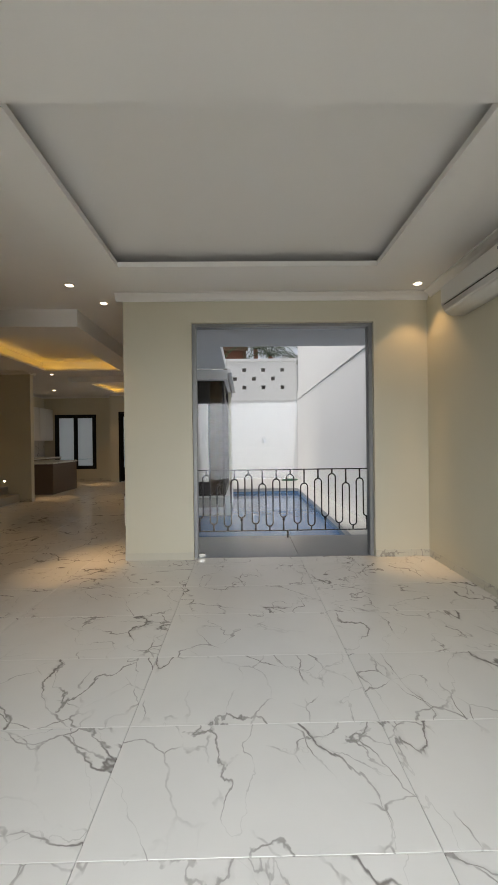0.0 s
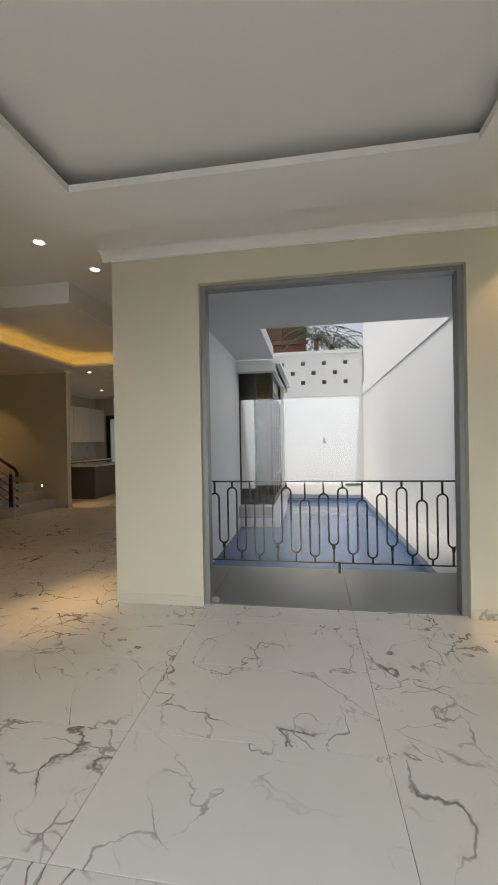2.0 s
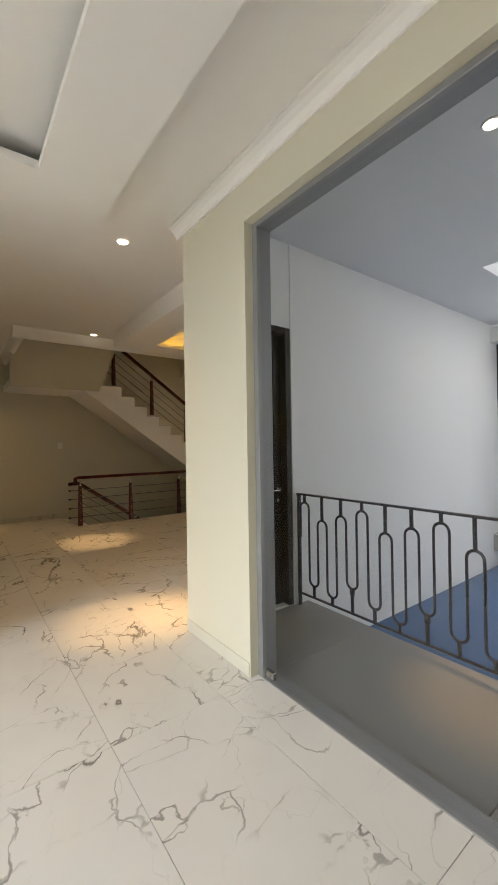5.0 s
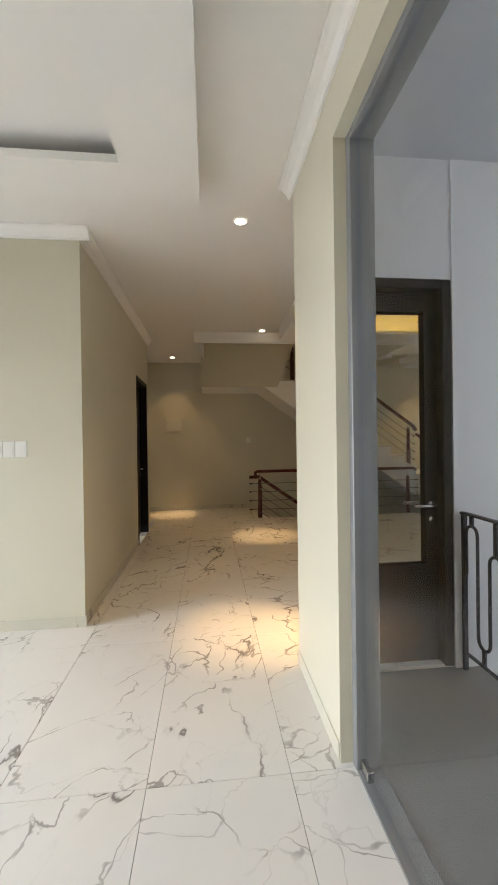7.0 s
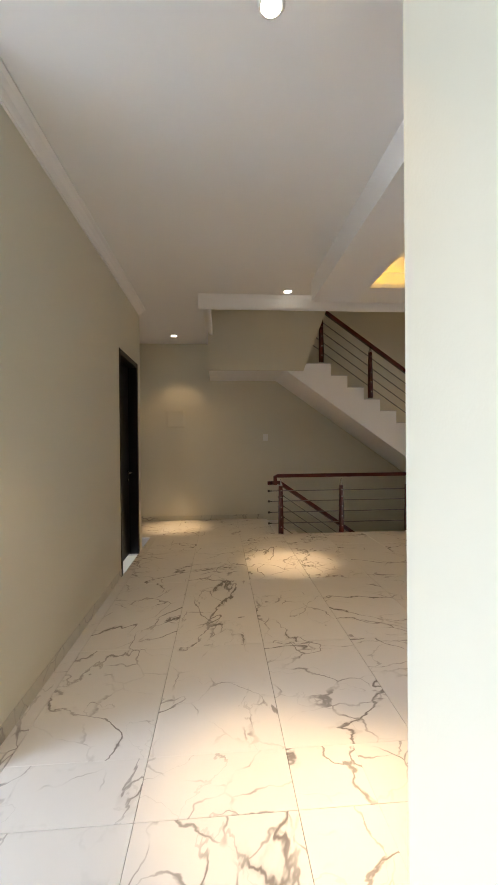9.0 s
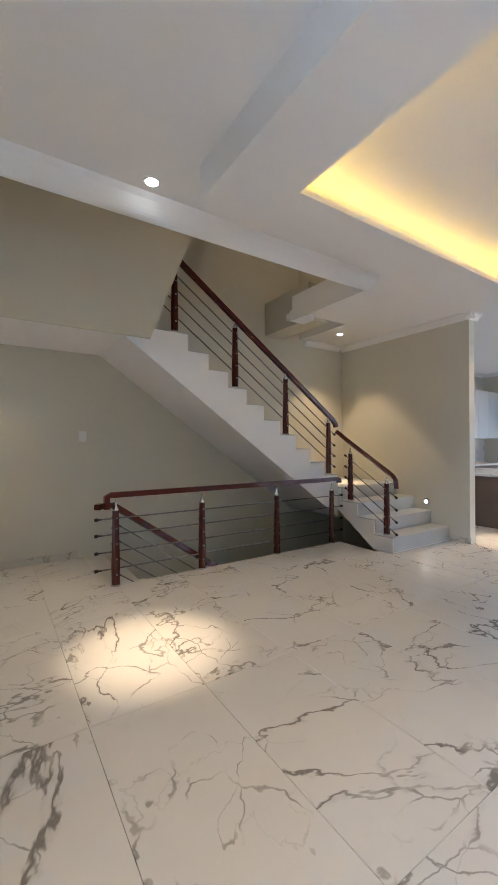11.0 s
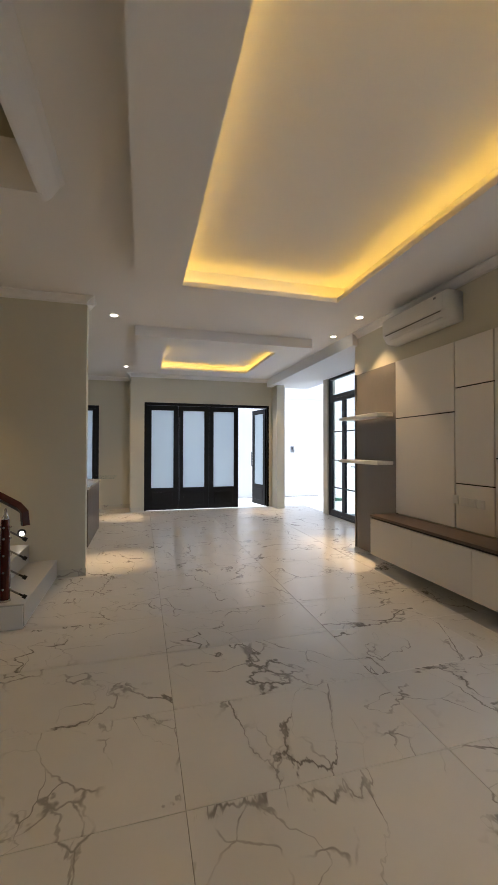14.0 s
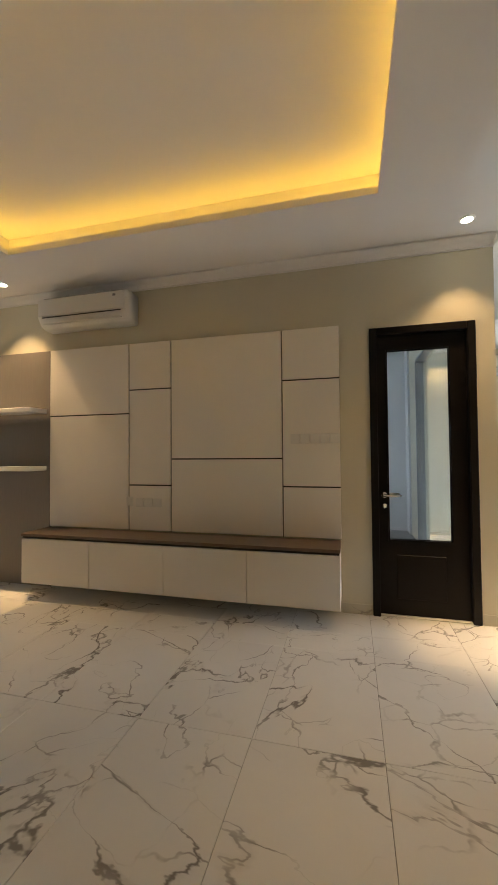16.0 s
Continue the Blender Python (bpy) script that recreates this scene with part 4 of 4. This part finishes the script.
def media_cabinet():
    c = thing("media_cabinet", (-1.35, 7.3, 0.13), "long floating cream cabinet with a brown wooden top", "cabinet")
    y0, y1, xf, xb = 5.855, 8.79, -1.54, TV_X - 0.001
    part("body", boxes((xf + 0.02, y0 + 0.003, 0.155, xb, y1 - 0.003, 0.585)), LAMINATE, c)
    part("top", rounded(boxes((xf - 0.008, y0 - 0.003, 0.587, xb - 0.036, y1, 0.612)), 0.003, 1), WALNUT, c, "brown wood-grain top")
    n = 4
    w = (y1 - y0) / n
    for k in range(n):
        part("drawer_front", rounded(boxes((xf, y0 + k * w + 0.0015, 0.15, xf + 0.019, y0 + (k + 1) * w - 0.0015, 0.565)), 0.0015, 1), LAMINATE, c)
    # dark filler strip: the shade under the top put in as colour
    part("shadow_gap", boxes((xf + 0.012, y0 + 0.006, 0.566, xb - 0.04, y1 - 0.006, 0.586)), DARKGAP, c)


def shelf_panel():
    s = thing("shelf_panel", (TV_X, 9.2, 0), "tall taupe laminate panel with two white open shelves", "shelf")
    part("back_panel", boxes((TV_X - 0.03, 8.782, 0.0, TV_X - 0.001, 9.69, 2.43)), GREYLAM, s)
    part("end_panel", boxes((TV_X - 0.05, 9.67, 0.0, TV_X - 0.03, 9.69, 2.43)), GREYLAM, s)
    for z in (1.19, 1.775):
        part("shelf", rounded(boxes((TV_X - 0.27, 8.80, z, TV_X - 0.05, 9.74, z + 0.045)), 0.004, 1), PLASTIC, s, "white shelf board")


def air_conditioner(name, m, label):
    """A wall-mounted indoor unit, 1.0 m wide along its own x, with its back on y = 0 and its front towards -y."""
    a = thing(name, (0, 0, 0), label, "air conditioner", "air conditioners")
    pts = [(0.0, 0.0), (0.0, 0.29), (-0.19, 0.30), (-0.215, 0.26), (-0.22, 0.10), (-0.17, 0.02), (-0.10, 0.0)]
    part("body", rounded(prism(pts, "x", -0.5, 0.5), 0.012, 2), PLASTIC, a, "", True)
    part("front_panel", rounded(boxes((-0.485, -0.228, 0.105, 0.485, -0.216, 0.272)), 0.005, 2), PLASTIC, a)
    lv = boxes((-0.43, -0.02, 0, 0.43, 0.0, 0.006))
    bmesh.ops.rotate(lv, verts=lv.verts, matrix=Matrix.Rotation(radians(32), 3, "X"))
    bmesh.ops.scale(lv, verts=lv.verts, vec=(1, 3.2, 1))
    bmesh.ops.translate(lv, verts=lv.verts, vec=(0, -0.165, 0.040))
    part("louvre", lv, PLASTIC, a)
    part("outlet_slot", boxes((-0.44, -0.222, 0.094, 0.44, -0.214, 0.1)), DARKGAP, a, "dark air slot")
    part("badge", boxes((0.36, -0.2305, 0.23, 0.39, -0.228, 0.25)), GREYAL, a)
    part("intake_grille", boxes(*[(-0.46, -0.175 + 0.03 * k, 0.298, 0.46, -0.163 + 0.03 * k, 0.304) for k in range(5)]), GREYAL, a)
    a.matrix_world = m
    return a


media_panels()
media_cabinet()
shelf_panel()
air_conditioner("air_conditioner", pose(TV_X, 8.27, 2.61, 0, 0, -90), "white wall air conditioner above the media panels")
air_conditioner("air_conditioner", pose(RIGHT_X, 3.42, 2.53, 0, 0, -90), "white wall air conditioner near the ceiling")
outlet_plate((TV_X - 0.036, 7.845, 0.895), 1, (0.075, 0.085), "single white socket beside a panel groove")
outlet_plate((TV_X - 0.036, 7.645, 0.885), 3, (0.092, 0.08), "row of white sockets on the media panel")
outlet_plate((TV_X - 0.036, 6.06, 1.47), 5, (0.085, 0.085), "row of white sockets on the media panel")
outlet_plate((LIV_X, 2.62, 1.37), 3, (0.085, 0.12), "white triple light switch on the wall", sign=1)
outlet_plate((STAIR_X, 4.95, 1.42), 1, (0.09, 0.12), "white light switch on the stair wall", sign=1)


def breaker_box():
    b = thing("breaker_box", (STAIR_X, 3.4, 1.75), "cream flush electrical panel cover on the wall", "electrical panel")
    part("frame", rounded(boxes((STAIR_X, 3.24, 1.60, STAIR_X + 0.012, 3.56, 1.90)), 0.003, 1), PAINT, b)
    part("door", rounded(boxes((STAIR_X + 0.012, 3.26, 1.62, STAIR_X + 0.018, 3.54, 1.88)), 0.003, 1), PAINT, b)


breaker_box()


# ---- kitchen ----
def kitchen():
    i = thing("kitchen_island", (-5.3, 11.3, 0), "brown laminate kitchen island with a pale marble top", "kitchen island")
    part("body", boxes((-6.0, 10.62, 0.08, -4.875, 12.04, 0.80)), BROWNLAM, i)
    part("plinth", boxes((-5.95, 10.67, 0.0, -4.92, 11.99, 0.08)), DARKGAP, i)
    part("side_panel", rounded(boxes((-4.875, 10.60, 0.0, -4.855, 12.06, 0.80)), 0.002, 1), BROWNLAM, i)
    part("end_panel", rounded(boxes((-6.0, 10.60, 0.0, -4.876, 10.618, 0.80)), 0.002, 1), BROWNLAM, i)
    part("top", rounded(boxes((-6.02, 10.58, 0.802, -4.84, 12.10, 0.845)), 0.004, 1), SKIRT, i, "pale polished marble top")
    part("breakfast_top", rounded(boxes((-5.7, 12.02, 0.847, -4.60, 12.75, 0.862)), 0.003, 1), GLASS, i, "thin clear glass extension")
    part("leg", boxes((-5.2, 12.68, 0.0, -5.16, 12.72, 0.847)), STEEL, i)
    b = thing("base_cabinet", (-6.65, 12.0, 0), "brown base cabinets under a marble worktop", "kitchen cabinet")
    part("body", boxes((STAIR_X, 9.45, 0.08, -6.36, KIT_Y - 0.01, 0.84)), BROWNLAM, b)
    for k in range(8):
        part("door", rounded(boxes((-6.36, 9.46 + 0.6 * k, 0.1, -6.342, 10.055 + 0.6 * k, 0.83)), 0.002, 1), BROWNLAM, b)
    part("plinth", boxes((STAIR_X, 9.45, 0.0, -6.42, KIT_Y - 0.01, 0.08)), DARKGAP, b)
    tagged(part("worktop", rounded(boxes((STAIR_X, 9.44, 0.842, -6.33, KIT_Y - 0.005, 0.88)), 0.003, 1), SKIRT), "polished pale marble kitchen worktop", "worktop")
    tagged(part("backsplash", boxes((STAIR_X, 9.45, 0.882, STAIR_X + 0.015, KIT_Y - 0.005, 1.45)), SKIRT), "veined marble kitchen backsplash", "backsplash")
    for k in range(5):
        w = thing("wall_cabinet", (-6.8, 10.0 + 0.9 * k, 1.45), "white hanging kitchen cabinet under the ceiling", "kitchen cabinet", "hanging kitchen cabinets")
        y0 = 9.75 + 0.9 * k
        part("body", boxes((STAIR_X, y0, 1.45, -6.62, y0 + 0.895, 2.55)), LAMINATE, w)
        for j in range(2):
            part("door", rounded(boxes((-6.62, y0 + 0.002 + 0.447 * j, 1.452, -6.601, y0 + 0.446 + 0.447 * j, 2.548)), 0.002, 1), PLASTIC, w)


kitchen()

# ---- lamps ----
def downlight(x, y, z=CEIL, power=118.0, angle=25, spill=0.0):
    d = thing("downlight", (x, y, z), "round recessed warm ceiling downlight, switched on", "downlight", "ceiling downlights")
    ring = lathe([(0.036, -0.001), (0.040, -0.006), (0.052, -0.004), (0.055, 0.0)], 20)
    bmesh.ops.translate(ring, verts=ring.verts, vec=(x, y, z))
    part("rim", ring, PLASTIC, d, "", True)
    disc = lathe([(0.040, -0.0072), (0.034, -0.0085)], 20)
    bmesh.ops.translate(disc, verts=disc.verts, vec=(x, y, z))
    part("lamp", disc, BULB, d, "glowing warm lamp", True)
    la = bpy.data.lights.new("downlight_beam", "SPOT")
    la.energy, la.color, la.spot_size, la.spot_blend, la.shadow_soft_size = power, WARM, radians(angle), 1.0, 0.03
    ob = new("downlight_beam", la)
    ob.matrix_world = look((x, y, z - 0.012), (x, y + 0.0001, 0))
    if spill:
        wide = bpy.data.lights.new("downlight_spill", "SPOT")
        wide.energy, wide.color, wide.spot_size, wide.spot_blend, wide.shadow_soft_size = spill, WARM, radians(84), 0.5, 0.03
        new("downlight_spill", wide).matrix_world = ob.matrix_world.copy()
    return d


SPILL = {(2.10, 4.385): 22.0, (-1.47, 4.92): 20.0, (-6.34, 8.60): 26.0, (-1.50, 9.08): 34.0, (-1.42, 9.93): 34.0, (-1.51, 12.87): 34.0, (-6.43, 3.44): 12.0}
for x, y in ((-1.64, 4.37), (-1.47, 4.92), (-4.50, 4.93), (-6.34, 8.60), (-4.48, 9.82), (-1.50, 9.08), (-1.42, 9.93), (2.10, 4.385), (-6.43, 3.44), (-1.51, 12.87), (-4.45, 12.94), (-5.8, 12.7)):
    downlight(x, y, spill=SPILL.get((x, y), 20.0))
downlight(0.59, 5.63, 3.12)
# two unseen downlights added upstairs to brighten the stair void and bulkhead
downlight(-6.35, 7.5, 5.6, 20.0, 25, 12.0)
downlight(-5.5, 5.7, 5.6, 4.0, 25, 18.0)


def step_light():
    s = thing("step_light", (-5.34, KW_Y, 0.5), "small round lit step light in the wall", "step light")
    bm = bmesh.new()
    tube(bm, [(-5.34, KW_Y, 0.50), (-5.34, KW_Y - 0.012, 0.50)], 0.04, 18)
    part("rim", bm, BLACKAL, s, "", True)
    bm = bmesh.new()
    tube(bm, [(-5.34, KW_Y - 0.012, 0.49), (-5.34, KW_Y - 0.015, 0.49)], 0.024, 16)
    part("lamp", bm, BULB, s, "", True)


step_light()


def garden_wall_lamp(x, z):
    w = thing("wall_lamp", (x, FAR_Y, z), "small dark up-and-down lamp on the white garden wall", "wall lamp")
    part("body", rounded(boxes((x - 0.05, FAR_Y - 0.09, z - 0.11, x + 0.05, FAR_Y, z + 0.11)), 0.008, 1), GREYAL, w)
    part("lens", boxes((x - 0.03, FAR_Y - 0.094, z - 0.03, x + 0.03, FAR_Y - 0.09, z + 0.08)), FROST, w)


garden_wall_lamp(1.11, 1.36)
garden_wall_lamp(-3.2, 1.45)


# ---- outside: hose, condenser, neighbours ----
def hose():
    bm = bmesh.new()
    pts = [(2.1 + (0.28 + 0.05 * math.sin(a * 0.7)) * math.cos(a), 16.4 + 0.18 * math.sin(a), DECK + 0.02 + 0.012 * (a / 6.28)) for a in np.linspace(0, 6.28 * 4, 80)]
    tube(bm, pts, 0.018, 6)
    tagged(part("garden_hose", bm, HOSE, None, "", True), "coiled green garden hose lying on the deck", "hose")


def condenser():
    c = thing("condenser_unit", (-0.7, 11.0, 3.1), "white outdoor air-conditioning unit on the bay roof", "air conditioner")
    part("casing", rounded(boxes((-1.0, 10.3, 3.14, -0.55, 11.1, 3.68)), 0.01, 1), PLASTIC, c)
    part("fan_grille", boxes(*[(-0.95, 10.292, 3.2 + 0.05 * k, -0.6, 10.299, 3.215 + 0.05 * k) for k in range(9)]), GREYAL, c)
    for y in (10.4, 11.0):
        part("foot", boxes((-1.0, y - 0.03, 3.10, -0.55, y + 0.03, 3.14)), GREYAL, c)


def neighbour_house():
    h = thing("neighbour_house", (0, 22, 0), "red brick neighbouring house with timber posts and shutters", "house")
    part("wall", boxes((-3.0, 22.0, -3.0, 0.4, 22.4, 9.0)), BRICK, h)
    part("roof", boxes((-3.3, 21.6, 9.0, 0.8, 22.8, 9.2)), BRICK, h)
    for x in (-2.2, -1.0, 0.2):
        part("timber_post", rounded(boxes((x, 21.86, 4.4, x + 0.16, 21.98, 7.9)), 0.01, 1), TIMBER, h, "weathered brown timber post")
    part("timber_beam", rounded(boxes((-3.1, 21.80, 6.35, 0.5, 21.97, 6.55)), 0.01, 1), TIMBER, h, "weathered brown timber beam")
    part("shutter", boxes(*[(-2.0, 21.93, 6.65 + 0.11 * k, 0.2, 21.965, 6.72 + 0.11 * k) for k in range(10)]), TIMBER, h, "slatted brown timber shutter")
    for j in range(16):
        part("brick_course", boxes((-3.0, 21.985, 4.6 + 0.2 * j, 0.4, 21.999, 4.7 + 0.2 * j)), BRICK, h)


def palm(x, y, z, seed):
    rng = random.Random(seed)
    p = thing("palm_tree", (x, y, -3.0), "green palm tree behind the garden wall", "tree")
    bm = bmesh.new()
    tube(bm, [(x, y, -3.0), (x + 0.05, y, 0), (x, y, z)], 0.12, 8)
    part("trunk", bm, BRICK, p, "brown trunk", True)
    bm = bmesh.new()
    for k in range(26):
        a, lift = k * 2.4, rng.uniform(0.6, 1.9)
        d, side = Vector((math.cos(a), math.sin(a), 0)), Vector((-math.sin(a), math.cos(a), 0))
        spine = [Vector((x, y, z)) + d * (1.7 * s) + Vector((0, 0, lift * 1.6 * s - 1.8 * s * s)) for s in np.linspace(0, 1, 12)]
        tube(bm, spine, 0.012, 4)
        for i in range(1, 12):
            for sg in (-1, 1):
                tip = spine[i] + side * sg * (0.42 * (1 - i / 16)) + d * 0.22 + Vector((0, 0, -0.16))
                q = [bm.verts.new(v) for v in (spine[i], spine[i] + d * 0.05, tip)]
                bm.faces.new(q)
    part("crown", bm, LEAF, p)


hose()
condenser()
neighbour_house()
palm(1.6, 20.0, 5.6, 3)
palm(0.9, 21.0, 6.2, 5)
# backing sheet added so the square holes look grey instead of sky-bright
structure("hole_backing", boxes((-3.0, 18.7, -3.0, 2.6, 18.8, 4.95)), CEMENT, "grey sheet added behind the pierced wall to darken its holes", "wall")
structure("neighbour_wall", boxes((2.3, 21.0, -3.0, 6.0, 21.2, 5.9)), TERRWALL, "grey plastered neighbouring wall", "wall")


# ---- floor tiles, one by one ----
def lay_tiles():
    tx, ty, gap, shared = 1.2, 0.6, 0.0022, {}
    ox, oy = -0.366, 2.035
    for fx0, fy0, fx1, fy1 in FLOORS:
        for i in range(math.floor((fx0 - ox) / tx), math.ceil((fx1 - ox) / tx)):
            for j in range(math.floor((fy0 - oy) / ty), math.ceil((fy1 - oy) / ty)):
                a, b = max(fx0, ox + i * tx), min(fx1, ox + (i + 1) * tx)
                c, d = max(fy0, oy + j * ty), min(fy1, oy + (j + 1) * ty)
                if b - a < 0.02 or d - c < 0.02:
                    continue
                a, b = a + (gap / 2 if a > fx0 else 0), b - (gap / 2 if b < fx1 else 0)
                c, d = c + (gap / 2 if c > fy0 else 0), d - (gap / 2 if d < fy1 else 0)
                key = (round(b - a, 3), round(d - c, 3))
                if key not in shared:
                    w, h = (b - a) / 2, (d - c) / 2
                    bm = bmesh.new()
                    e = 0.0012
                    v = [bm.verts.new(p) for p in ((-w, -h, -0.011), (w, -h, -0.011), (w, h, -0.011), (-w, h, -0.011), (-w, -h, -e), (w, -h, -e), (w, h, -e), (-w, h, -e),
                                                   (-w + e, -h + e, 0), (w - e, -h + e, 0), (w - e, h - e, 0), (-w + e, h - e, 0))]
                    for q in (0, 4):
                        for s in range(4):
                            t = (s + 1) % 4
                            bm.faces.new((v[q + s], v[q + t], v[q + 4 + t], v[q + 4 + s]))
                    bm.faces.new(v[8:12])
                    shared[key] = mesh_of("tile", bm, MARBLE)
                ob = new("tile", shared[key])
                ob.location = ((a + b) / 2, (c + d) / 2, 0)
                ob.parent = floor


lay_tiles()


def terrace_tiles():
    y0, y1 = GLASS_Y + 0.09, 5.78
    xs = [TERR_X, -0.366, 0.834, 2.034, WALL_R]
    for a, b in zip(xs, xs[1:]):
        part("tile", rounded(boxes((a + 0.0015, y0, -0.024, b - 0.0015, y1, -0.012)), 0.0015, 1), CEMENT, terrace)


terrace_tiles()
